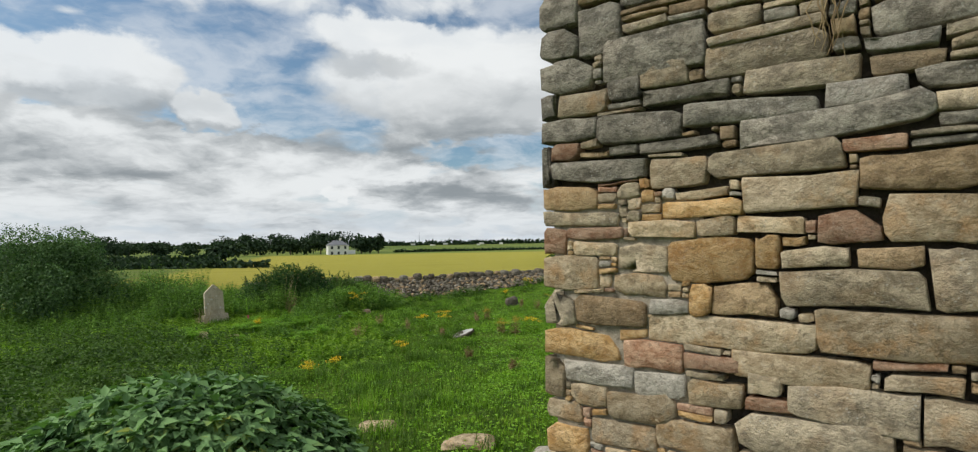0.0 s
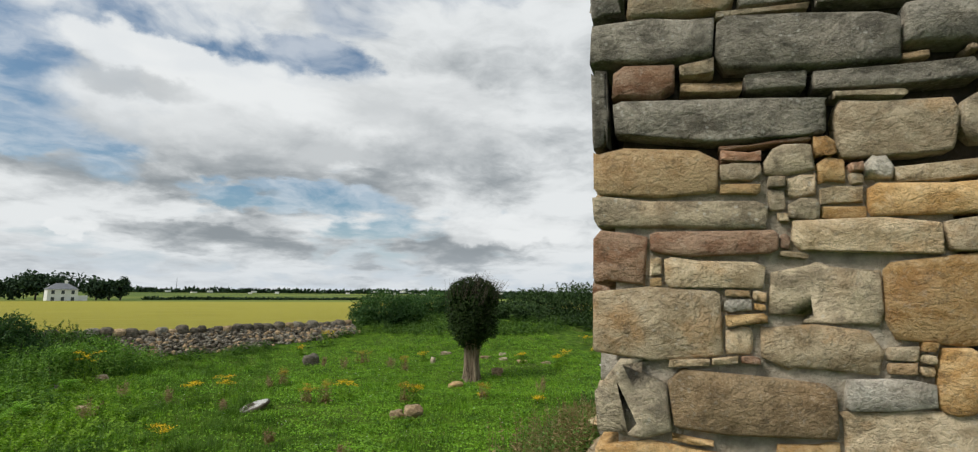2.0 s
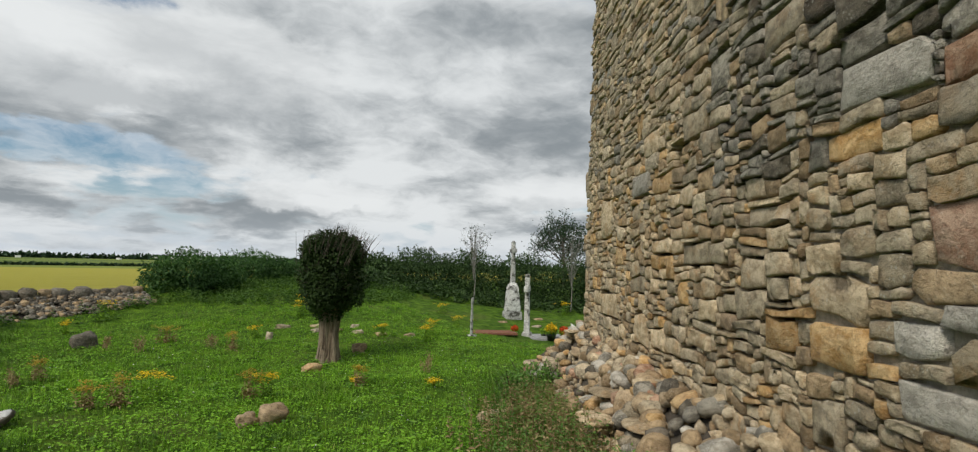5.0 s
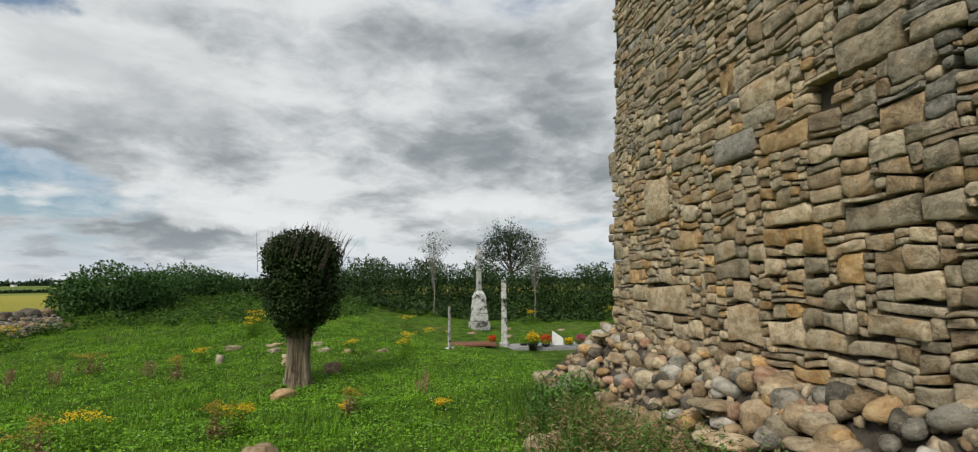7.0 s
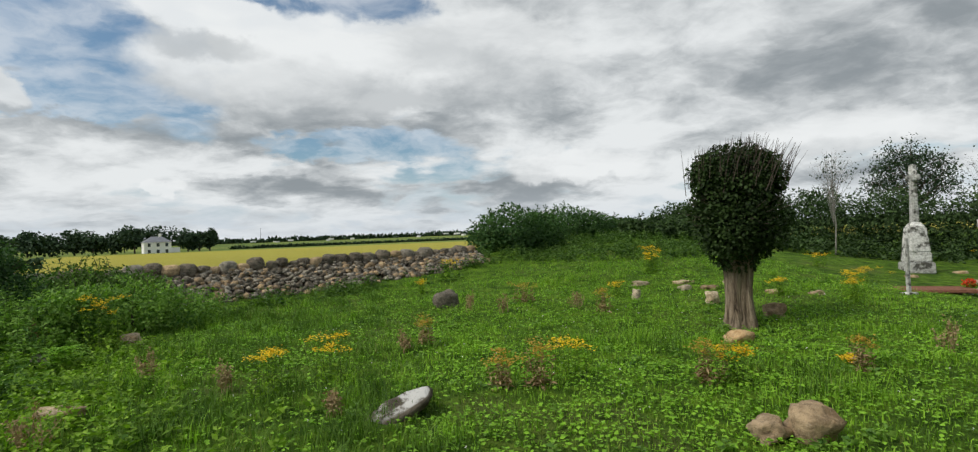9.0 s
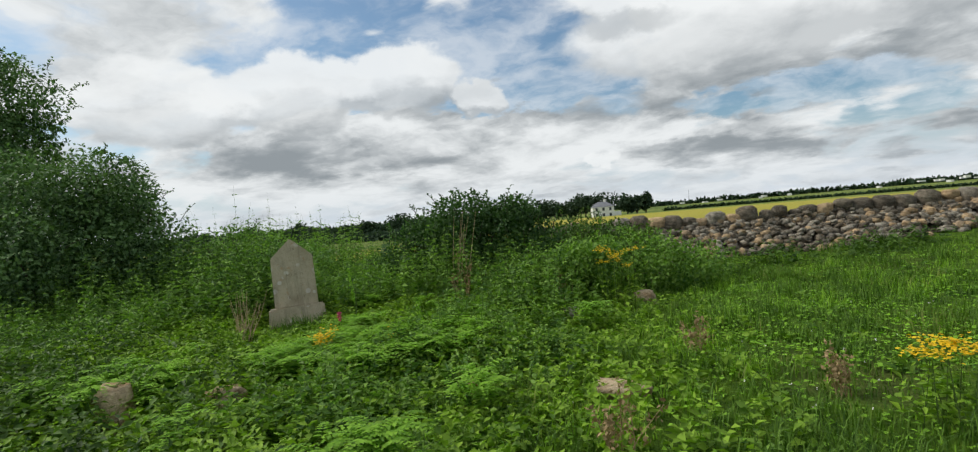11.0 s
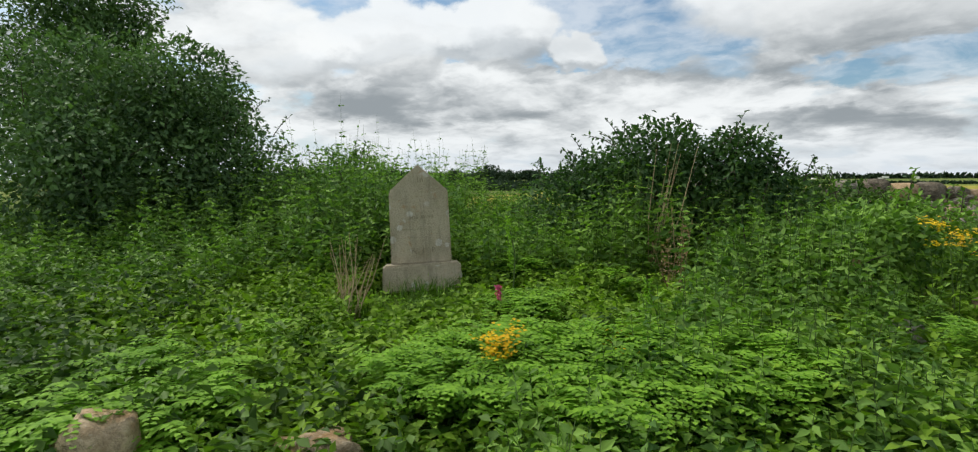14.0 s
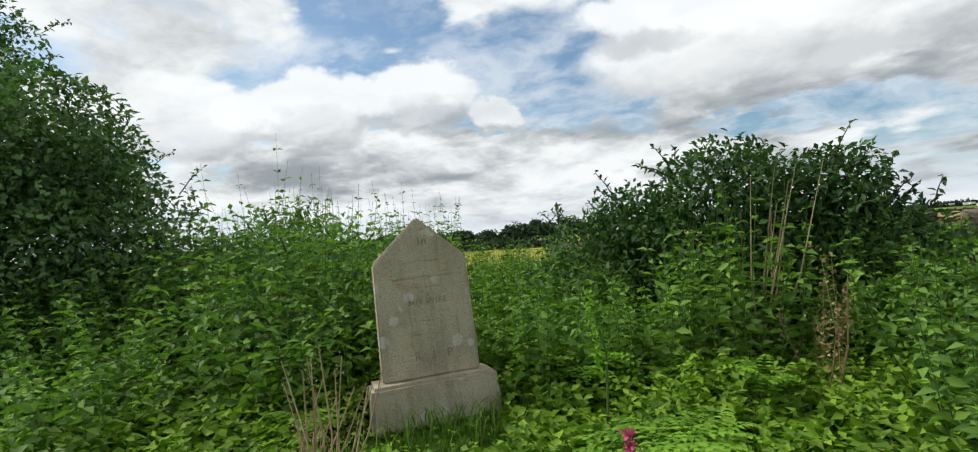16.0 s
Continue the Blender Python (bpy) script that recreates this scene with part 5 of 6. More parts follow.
def build_bare_tree(name, x, y, tall, crown, seed, label, leaves, size, bark, trunk_r):
    r = np.random.default_rng(seed)
    p = thing(name, (x, y, height(x, y)), label, "tree")
    bits = [tube([(0, 0, -.1), (.02 * tall, 0, tall * .3), (0, .01 * tall, tall * .62), (0.01 * tall, 0, tall * .97)], [trunk_r, trunk_r * .8, trunk_r * .5, trunk_r * .1], 8)]
    pts = []
    for _ in range(46):
        o = Vector((0, 0, tall * r.uniform(.28, .7)))
        d = unit(r.normal(size=(1, 3)))[0]
        d[2] = abs(d[2]) * 1.15 - .18
        tip = Vector((0, 0, tall - crown)) + Vector(d) * crown * r.uniform(.75, 1.05)
        mid = o.lerp(tip, .5) + Vector(r.normal(size=3)) * crown * .08
        bits.append(tube([o, mid, tip], [trunk_r * .3, trunk_r * .18, trunk_r * .04], 4))
        for _ in range(7):
            s = mid.lerp(tip, r.uniform(0, 1))
            e = s + Vector(r.normal(size=3)) * crown * .16 + Vector((0, 0, crown * .05))
            bits.append(tube([s, e], [trunk_r * .08, trunk_r * .02], 3))
            pts.append(e)
            pts.append(s.lerp(e, .6))
    w = join(bits)
    piece("trunk", mesh_of("trunk", w[0], np.array(w[1]), bark), p)
    base = np.array([tuple(q) for q in pts])
    q = base[r.integers(0, len(base), leaves)] + r.normal(size=(leaves, 3)) * crown * .07
    v, f = leaf_arrays(q, r.normal(size=(leaves, 3)), np.array([0, 0, 1.0]) + r.normal(size=(leaves, 3)) * .5, size * r.uniform(.6, 1.2, leaves), size * .6 * r.uniform(.6, 1.2, leaves))
    piece("crown", mesh_of("crown", v, f, FARLEAF), p)


build_bare_tree("field_tree", 47.5, 43.5, 8.2, 3.7, 80, "round sparse tree standing above the hedge", 4800, 0.25, DARK_BARK, 0.22)
build_bare_tree("young_birch", 19.0, 25.0, 4.3, 0.9, 81, "thin pale young birch with few leaves", 160, 0.12, PALE_BARK, 0.028)
build_bare_tree("young_birch", 23.6, 22.4, 4.4, 0.9, 82, "thin pale young birch with few leaves", 160, 0.12, PALE_BARK, 0.028)
build_bare_tree("young_birch", 29.0, 17.0, 4.0, 1.0, 83, "thin pale young birch with few leaves", 120, 0.12, PALE_BARK, 0.028)


def build_sycamore_shrub():
    """A rounded shrub whose outside is tiers of lobed leaves."""
    r = np.random.default_rng(90)
    x, y = -1.05, 1.75
    z = height(x, y) + 0.06
    p = thing("sycamore_shrub", (x, y, z), "rounded sycamore shrub with tiers of green lobed leaves", "shrub")
    n = 2900
    a = r.uniform(0, 2 * np.pi, n)
    e = np.arcsin(r.uniform(0.0, 1, n))
    lump = np.array([noise.noise((math.cos(q) * 2, math.sin(q) * 2, w * 2)) for q, w in zip(a, e)])
    k = (1 + .10 * lump) * r.choice([1.02, 0.95, 0.84], n)
    d = np.stack([np.cos(a) * np.cos(e), np.sin(a) * np.cos(e), np.sin(e)], 1)
    c = d * np.array([1.36, 1.3, 0.86]) * k[:, None]
    V, F, o = [], [], 0
    for i in range(5):
        t = (i - 2) * 0.62
        out = unit(d * np.array([1, 1, .35]) + np.array([0, 0, -.25]) + r.normal(size=(n, 3)) * .25)
        up = unit(d + np.array([0, 0, .9]) + r.normal(size=(n, 3)) * .25)
        side = unit(np.cross(out, up))
        ax = out * math.cos(t) + side * math.sin(t)
        L = r.uniform(.085, .145, n) * (1 - .12 * abs(i - 2))
        v, f = leaf_arrays(c, ax, up, L, L * .62, .12, .25)
        V.append(v)
        F.append(f + o)
        o += len(v)
    piece("foliage", mesh_of("foliage", np.concatenate(V), np.concatenate(F), SYCAMORE), p)
    w = twigs((0, 0, -.1), [tuple(q * .9) for q in c[:60]], 0.03, r)
    piece("stems", mesh_of("stems", w[0], np.array(w[1]), DARK_BARK), p)
    v, f = leaf_cloud([(0, 0, 0.1, 1.1, 1.05, .6)], 3500, .13, r, .7, .7, 0.0)
    piece("inner_foliage", mesh_of("inner_foliage", v, f, BRAMBLE), p)


build_sycamore_shrub()

# ---- far country ----
ROOF = plain("slate_roof", (0.16, 0.17, 0.19), 0.7, 0.3, 1.0, 0.02)
RENDERED = plain("white_render", (0.74, 0.74, 0.72), 0.8, 0.2, 0.5, 0.01, 0.08)
PANE = plain("dark_window_pane", (0.04, 0.05, 0.06), 0.15, 0.5, 1.0, 0.0)


def build_house():
    h = thing("farmhouse", (-56.5, 203.5, -1.6), "two storey white farmhouse with hipped grey slate roof", "house")
    h.rotation_euler = (0, 0, radians(24))
    part("wall", box_bm((7.4, 6.0, 4.0), (0, 0, 2.0)), RENDERED, h)
    bm = box_bm((8.0, 6.6, 1.9), (0, 0, 4.95))
    for v in bm.verts:
        if v.co.z > 5.0:
            v.co.x *= 0.35
            v.co.y *= 0.06
    part("roof", bm, ROOF, h)
    part("chimney", box_bm((0.7, 0.7, 1.8), (1.0, 0, 5.9)), RENDERED, h)
    part("annex", box_bm((2.6, 4.0, 2.2), (5.0, 0, 1.1)), RENDERED, h)
    for x in (-2.4, 0, 2.4):
        for z in (1.2, 3.2):
            w = part("window", box_bm((1.0, 0.12, 1.3), (x, -3.02, z)), WHITE, h)
            part("pane", box_bm((0.8, 0.05, 1.1), (x, -3.10, z)), PANE, w)


build_house()


def far_trees(name, spots, label, seed, size=1.1, each=900, leaf=FARLEAF):
    r = np.random.default_rng(seed)
    for x, y, h, w in spots:
        blobs = [(r.normal() * w * .25, r.normal() * w * .25, h * r.uniform(.4, .75), w * r.uniform(.45, .7), w * r.uniform(.45, .7), h * r.uniform(.22, .36)) for _ in range(5)]
        p = thing(name, (x, y, height(x, y) - .3), label, "tree", label)
        t = tube([(0, 0, 0), (0, 0, h * .6)], [.3, .15], 5)
        piece("trunk", mesh_of("trunk", t[0], np.array(t[1]), DARK_BARK), p)
        v, f = leaf_cloud(blobs, each, size, r, .8, .7)
        piece("crown", mesh_of("crown", v, f, leaf), p)


rr = random.Random(4)
far_trees("farm_tree", [(-104, 214, 7.5, 6), (-97, 216, 8, 6), (-90, 214, 7.5, 6), (-84, 216, 8.5, 6), (-78, 214, 8, 6), (-72, 215, 8.5, 6.5), (-66, 214, 9.5, 7), (-60, 216, 9, 7),
                        (-50, 214, 7, 4.5), (-46.5, 214, 7.5, 4), (-43.5, 215, 8.5, 3)], "dark farm trees round the white house", 100)
far_trees("field_tree", [(-62, 128, 4.0, 4.0), (-118, 214, 6.5, 6), (-130, 216, 6, 6), (-142, 214, 6.5, 7)], "round tree in a far hedge line", 101)
far_trees("far_tree", [(-105 - i * 12 + rr.uniform(-4, 4), 205 - i * 9 + rr.uniform(-6, 6), rr.uniform(4, 8), rr.uniform(4, 7)) for i in range(1, 14)], "far tree along the country skyline", 102)


def far_hedge(name, a, b, h, seed, label, n=5000, size=1.0):
    r = np.random.default_rng(seed)
    t = r.random(n)
    x, y = a[0] + (b[0] - a[0]) * t, a[1] + (b[1] - a[1]) * t
    lump = np.array([0.6 + 0.6 * abs(noise.noise((q * .06, w * .06, seed))) for q, w in zip(x, y)])
    z = np.array([height(q, w) for q, w in zip(x, y)]) + r.random(n) * h * lump
    p = np.stack([x + r.normal(size=n) * h * .3, y + r.normal(size=n) * h * .3, z], 1)
    v, f = leaf_arrays(p, r.normal(size=(n, 3)), r.normal(size=(n, 3)), size * r.uniform(.6, 1.3, n), size * r.uniform(.5, 1.0, n))
    tagged(new(name, mesh_of(name, v, f, FARLEAF)), label, "hedge", kind="stuff")


far_hedge("far_hedge_row", (-40, 232), (90, 270), 0.9, 110, "low far hedge along the field edge")
far_hedge("far_hedge_row", (-60, 120), (-150, 150), 1.6, 111, "low hedge between distant fields", 4000)
far_hedge("far_hedge_row", (-30, 75), (-120, 98), 1.3, 112, "low hedge between distant fields", 4000, .7)
far_hedge("far_woods", (-700, 900), (900, 1100), 7, 113, "dark woods low on the horizon", 9000, 6)
far_hedge("far_woods", (-1000, 420), (-560, 900), 9, 114, "dark woods low on the horizon", 6000, 8)
far_hedge("far_woods", (-220, 330), (-420, 180), 8, 115, "dark woods beyond the fields", 6000, 3)
far_hedge("far_woods", (120, 380), (500, 200), 4, 116, "dark woods beyond the fields", 6000, 3)


def build_far_houses():
    r = random.Random(9)
    p = thing("distant_village", (150, 900, height(150, 900)), "scatter of tiny white houses on the far hills", "houses")
    z0 = p.location.z
    for i in range(34):
        x, y = r.uniform(-130, 420), r.uniform(820, 1080)
        part("house", box_bm((r.uniform(4, 9), 5, r.uniform(1.5, 3)), (x - 150, y - 900, height(x, y) - z0 + r.uniform(1, 5)), turn=r.uniform(0, 90)), RENDERED, p)
    m = thing("radio_mast", (-190, 1450, height(-190, 1450)), "thin radio mast on the skyline", "mast")
    part("pole", box_bm((1.2, 1.2, 34), (0, 0, 17), 0, 0.3), ROOF, m)


build_far_houses()

# ---- weeds and grass ----


def spread(n, x0, x1, y0, y1, r, keep=None):
    p = np.stack([r.uniform(x0, x1, n), r.uniform(y0, y1, n)], 1)
    if keep is not None:
        p = p[[bool(keep(*q)) for q in p]]
    return np.concatenate([p, np.array([[height(*q)] for q in p])], 1)


def outside(x, y):
    """True where the building does not stand."""
    q = Vector((x, y, 0)) - CORNER
    return not (q.dot(SIDE_OUT) < 0.05 and q.dot(FRONT_OUT) < 0.05)


def on_lawn(x, y):
    return outside(x, y) and (y < dry_line(x) - 0.6 or x > 4.8)


def stuff(name, v, f, mat, label, category):
    return tagged(new(name, mesh_of(name, v, f, mat)), label, category, kind="stuff")


def weeds(x, y):
    """How much a place is overgrown, 0 to 1: thick round the headstone and along the left."""
    a = 1.0 / (1 + math.exp((x + 3.2 + 0.25 * (y - 14)) * 1.6))
    b = 1.0 / (1 + math.exp(-(y - 10.8) * 1.2)) if x > -9 else 1.0
    return min(1.0, max(0.0, a * b + 0.5 * noise.noise((x * .7, y * .7, 1.5)) * a))


def build_grass():
    r = np.random.default_rng(200)
    p = spread(260000, -13, 13, 1.5, 24, r, lambda x, y: on_lawn(x, y) and r.random() < min(1, 30 / ((x) ** 2 * .5 + (y - 10) ** 2 + 1) + .3))
    tall = np.array([0.6 + 0.9 * max(0, noise.noise((a * .6, b * .6, 9))) + 0.5 * max(0, noise.noise((a * 2.2, b * 2.2, 4))) for a, b, c in p])
    h = r.uniform(.04, .115, len(p)) * tall
    west = np.array([1 / (1 + math.exp((a - .9 + 1.8 * noise.noise((a * .35, b * .35, 17)) - .05 * (b - 10)) * 2)) for a, b, c in p])
    rank = r.random(len(p)) < np.maximum(west * .9, np.array([.6 * min(1, max(0, 4 * noise.noise((a * .8, b * .8, 23)) - .8)) for a, b, c in p]))
    for name, pick, mat, label in (("grass", ~rank, GRASS, "short green meadow grass"), ("rough_grass", rank, RANK, "dark rough grass in patches")):
        k = int(pick.sum())
        v, f = blades(p[pick], h[pick] * (1.35 if mat is RANK else 1.0), r.uniform(.006, .013, k), r.uniform(.2, .9, k), r)
        stuff(name, v, f, mat, label, "grass")
    # low clover and creeping herbs
    p = spread(200000, -11, 13, 2.5, 22, r, lambda x, y: on_lawn(x, y) and r.random() < min(1, 18 / (x ** 2 * .5 + (y - 11) ** 2 + 1) + .2) * (.3 if x + 1.2 * noise.noise((x * .4, y * .4, 17)) < .9 and y < 15 else .35 + .65 * min(1, max(0, 1.5 - 6 * noise.noise((x * .8, y * .8, 23))))))
    n = len(p)
    p[:, 2] += r.uniform(0.01, .07, n)
    t = r.uniform(0, 6.28, n)
    L = r.uniform(.025, .06, n)
    v, f = leaf_arrays(p, np.stack([np.cos(t), np.sin(t), r.uniform(-.1, .3, n)], 1), np.array([0, 0, 1.0]) + r.normal(size=(n, 3)) * .3, L, L * .75)
    stuff("clover", v, f, TURFLEAF, "low creeping green clover leaves", "ground cover")
    # long tufts, scattered on the lawn and crowding together on the slope to the west
    def tufted(x, y):
        return on_lawn(x, y) and (noise.noise((x * .5, y * .5, 31)) > .12 if x > 1.0 else noise.noise((x * .6, y * .6, 31)) > -.25)
    for name, mat, count in (("grass_tufts", GRASS, 420), ("dark_grass_tufts", RANK, 1500)):
        spots = spread(count, -12, 13 if mat is GRASS else 6.0, 2.5, 23.5, r, tufted)
        if mat is RANK:
            spots = spots[(spots[:, 0] < 1.2) | (r.random(len(spots)) < .22)]
        q = np.repeat(spots, 70, axis=0)
        q[:, :2] += r.normal(size=(len(q), 2)) * .11
        q[:, 2] -= 0.02
        v, f = blades(q, r.uniform(.10, .30, len(q)), r.uniform(.005, .010, len(q)), r.uniform(.3, 1.0, len(q)), r)
        stuff(name, v, f, mat, "long tufts of green grass" if mat is GRASS else "dark rank tufts of grass on the slope", "grass")
    # low broad-leaved clumps in the turf
    spots = spread(1500, -6, 13, 7.0, 23.0, r, lambda x, y: on_lawn(x, y) and noise.noise((x * .9, y * .9, 6)) > .0)
    lv, st = stemmed(spots, r.uniform(.04, .13, len(spots)), .09, 4, r, .6, .2, .3)
    stuff("turf_weeds", lv[0], lv[1], NETTLE, "low dark broad-leaved weeds in the turf", "weeds")
    # long grass along the foot of the rubble
    n = 15000
    u, w = r.uniform(2.8, 11.5, n), 0.85 + np.abs(r.normal(size=n)) * .4
    q = np.array(CORNER)[None] + u[:, None] * np.array(SIDE)[None] + w[:, None] * np.array(SIDE_OUT)[None]
    q[:, 2] = [height(a, b) for a, b, c in q]
    v, f = blades(q, r.uniform(.15, .5, n), r.uniform(.005, .01, n), r.uniform(.3, 1.0, n), r)
    stuff("rank_grass", v, f, RANK, "rank grass along the foot of the rubble heap", "grass")
    n = 1100
    u, w = r.uniform(4.0, 9.4, n), 0.82 + np.abs(r.normal(size=n)) * .42
    q = np.array(CORNER)[None] + u[:, None] * np.array(SIDE)[None] + w[:, None] * np.array(SIDE_OUT)[None]
    q[:, 2] = [height(a, b) for a, b, c in q]
    brown = r.random(n) < .42
    for name, pick, mat, label in (("heap_weeds", ~brown, BRAMBLE, "dark weeds growing before the rubble heap"), ("withered_heap_weeds", brown, STALK, "withered brown weeds before the rubble heap")):
        lv, st = stemmed(q[pick], r.uniform(.22, .6, int(pick.sum())) * np.where(u[pick] < 7.2, 1.3, 1.0), .08, 9, r, .4, .3, .5)
        stuff(name, lv[0], lv[1], mat, label, "weeds")
        stuff(name + "_stalks", st[0], st[1], STALK, "thin brown weed stalks", "weeds")
    # small white clover heads
    p = spread(260, -4, 10, 9, 18, r, on_lawn)
    p[:, 2] += .05
    v, f = leaf_arrays(np.repeat(p, 3, 0), r.normal(size=(len(p) * 3, 3)), r.normal(size=(len(p) * 3, 3)), np.full(len(p) * 3, .013), np.full(len(p) * 3, .013))
    stuff("daisies", v, f, WHITE, "tiny white daisies in the grass", "flowers")


def stemmed(spots, heights, leaf_len, pairs, r, aspect=.5, droop=.3, rise=.25):
    """Upright weeds: a stem with leaves in pairs up its length. Returns stem and leaf arrays."""
    V, F, SV, SF, o, so = [], [], [], [], 0, 0
    n = len(spots)
    lean = r.normal(size=(n, 2)) * .12
    t0 = r.uniform(0, 6.28, n)
    up = np.array([0, 0, 1.0])
    for k in range(pairs):
        s = 0.12 + .88 * (k + r.uniform(-.2, .2, n)) / pairs
        c = spots + np.stack([lean[:, 0] * heights * s, lean[:, 1] * heights * s, heights * s], 1)
        L = leaf_len * (1.15 - .75 * s) * r.uniform(.7, 1.2, n)
        for side in (0, math.pi):
            a = t0 + k * 1.57 + side + r.normal(size=n) * .25
            ax = np.stack([np.cos(a), np.sin(a), rise + r.normal(size=n) * .4], 1)
            v, f = leaf_arrays(c, ax, up + r.normal(size=(n, 3)) * .5, L, L * aspect, .12, droop)
            V.append(v)
            F.append(f + o)
            o += len(v)
    top = spots + np.stack([lean[:, 0] * heights, lean[:, 1] * heights, heights], 1)
    w = np.array([.004, 0, 0])
    SV = np.stack([spots - w, spots + w, top + w * .4, top - w * .4], 1).reshape(-1, 3)
    SF = np.arange(n)[:, None] * 4 + np.array([[0, 1, 2, 3]])
    return (np.concatenate(V), np.concatenate(F)), (SV, SF)


def build_weeds():
    r = np.random.default_rng(300)
    hs = (-7.83, 15.68)

    def trodden(x, y):
        """Low growth before the headstone, 0 at its foot to 1."""
        return min(1.0, max(0.0, (math.hypot((x - hs[0] - .5), (y - hs[1] + .65)) - .55) / 1.1))

    # nettles: tall behind and beside the headstone, lower towards the lawn
    def tall_here(x, y):
        behind = (x - hs[0]) * -.6 + (y - hs[1]) * .8
        return weeds(x, y) > .45 and (behind > -.1 or x < -8.9 or x > -5.2) and y < dry_line(x) - .3
    p = spread(10500, -14, -1.5, 12.5, 23.5, r, lambda x, y: tall_here(x, y) and math.hypot(x - hs[0] - .2, y - hs[1] + .28) > .75)
    side = np.array([r.uniform(.75, 1.4) if a < -8.5 - .4 * (b - 15.7) else .72 if a < -6.6 else 1.0 for a, b, c in p])
    h = side * np.array([(.5 + .68 * min(1, max(0, (b - 14.6 + (-a - 7) * .35) / 2.0))) for a, b, c in p]) * r.uniform(.65, 1.1, len(p)) * np.array([(1 + .55 * noise.noise((a * 1.1, b * 1.1, 12))) * min(1.0, max(.22, (weeds(a, b) - .4) / .45)) for a, b, c in p])
    lv, st = stemmed(p, h, .125, 11, r, .55)
    stuff("nettles", lv[0], lv[1], NETTLE, "dense stand of tall green nettles", "weeds")
    stuff("nettle_stems", st[0], st[1], GREENSTEM, "thin green nettle stems", "weeds")
    # low leafy herbs in front of the headstone
    p = spread(19000, -13, 0.5, 8.5, 18.5, r, lambda x, y: r.random() < weeds(x, y) * 1.1 and math.hypot(x - hs[0] - .2, y - hs[1] + .28) > .5)
    h = r.uniform(.10, .26, len(p)) + np.array([(.26 + .3 * noise.noise((a * 1.3, b * 1.3, 15))) * max(0.0, weeds(a, b) - .4) for a, b, c in p])
    h = h * np.array([.62 + .38 * trodden(a, b) for a, b, c in p])
    lv, st = stemmed(p, h, .11, 5, r, .62, .2, .35)
    stuff("leafy_herbs", lv[0], lv[1], HERB, "low leafy green herbs", "weeds")
    # feathery silverweed, bright green
    spots = spread(1150, -8.2, -3.4, 12.2, 16.4, r, lambda x, y: weeds(x, y) > .35 and noise.noise((x * .8, y * .8, 21)) > (-.02 if -7.4 < x < -4.8 and 13.6 < y < 15.6 else .16) and math.hypot(x - hs[0] - .25, y - hs[1] + .3) > .7)
    V, F, o = [], [], 0
    for s in spots:
        for k in range(9):
            a = r.uniform(0, 6.28)
            out = np.array([math.cos(a), math.sin(a), 0])
            L = r.uniform(.18, .34)
            t = np.linspace(.1, 1, 9)
            c = s + np.array([0, 0, (.16 + .2 * r.random()) * (.4 + .6 * trodden(s[0], s[1]))]) + out * (t * L)[:, None] + np.array([0, 0, 1.0]) * (L * (.9 * t - .8 * t ** 2))[:, None]
            side = np.array([-out[1], out[0], 0])
            for sg in (-1, 1):
                v, f = leaf_arrays(c, np.repeat((side * sg + out * .5)[None], 9, 0), np.repeat(np.array([[0, 0, 1.0]]), 9, 0), .075 * (1.15 - t), .03 * np.ones(9), .1, .1)
                V.append(v)
                F.append(f + o)
                o += len(v)
    stuff("silverweed", np.concatenate(V), np.concatenate(F), FERN, "bright green feathery silverweed", "weeds")
    # bramble and dock leaves at the left
    p = spread(3600, -15, -5, 9.0, 16.5, r, lambda x, y: trodden(x, y) >= 1 and x + .3 * (y - 12) < -5.9 + .8 * noise.noise((x, y, 0)))
    lv, st = stemmed(p, r.uniform(.25, .7, len(p)), .10, 6, r, .65)
    stuff("brambles", lv[0], lv[1], WEED, "dark bramble leaves among the weeds", "weeds")
    # dark weeds seen across the slope from the start
    p = spread(15000, -22, -1.8, 2.0, 15.5, r, lambda x, y: trodden(x, y) >= 1 and r.random() < 1 / (1 + math.exp((x + 3.4 + .22 * (y - 3) + 1.2 * noise.noise((x * .5, y * .5, 2))) * 1.8)))
    lv, st = stemmed(p, r.uniform(.12, .4, len(p)) + np.array([.45 * max(0, noise.noise((a * .45, b * .45, 8)) + .1) for a, b, c in p]), .12, 5, r, .6)
    stuff("rough_weeds", lv[0], lv[1], WEED, "rough mixed green weeds on the slope", "weeds")
    # weeds at the foot of the field wall and over the bank
    p = spread(9500, -9, 16, 17, 31, r, lambda x, y: (y < dry_line(x) - .9 and y > dry_line(x) - 2.2 and x < 4.5 and noise.noise((x * .8, y * .8, 0)) > -.1) or (x > 4.5 and height(x, y) > .35))
    lv, st = stemmed(p, r.uniform(.15, .5, len(p)), .12, 5, r, .55)
    stuff("bank_weeds", lv[0], lv[1], WEED, "rough weeds on the bank and along the wall foot", "weeds")
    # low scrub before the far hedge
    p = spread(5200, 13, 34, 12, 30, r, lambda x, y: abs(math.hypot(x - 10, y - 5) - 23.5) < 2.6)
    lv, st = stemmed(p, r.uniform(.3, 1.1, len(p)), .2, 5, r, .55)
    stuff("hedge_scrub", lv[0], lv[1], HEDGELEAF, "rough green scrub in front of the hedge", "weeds")


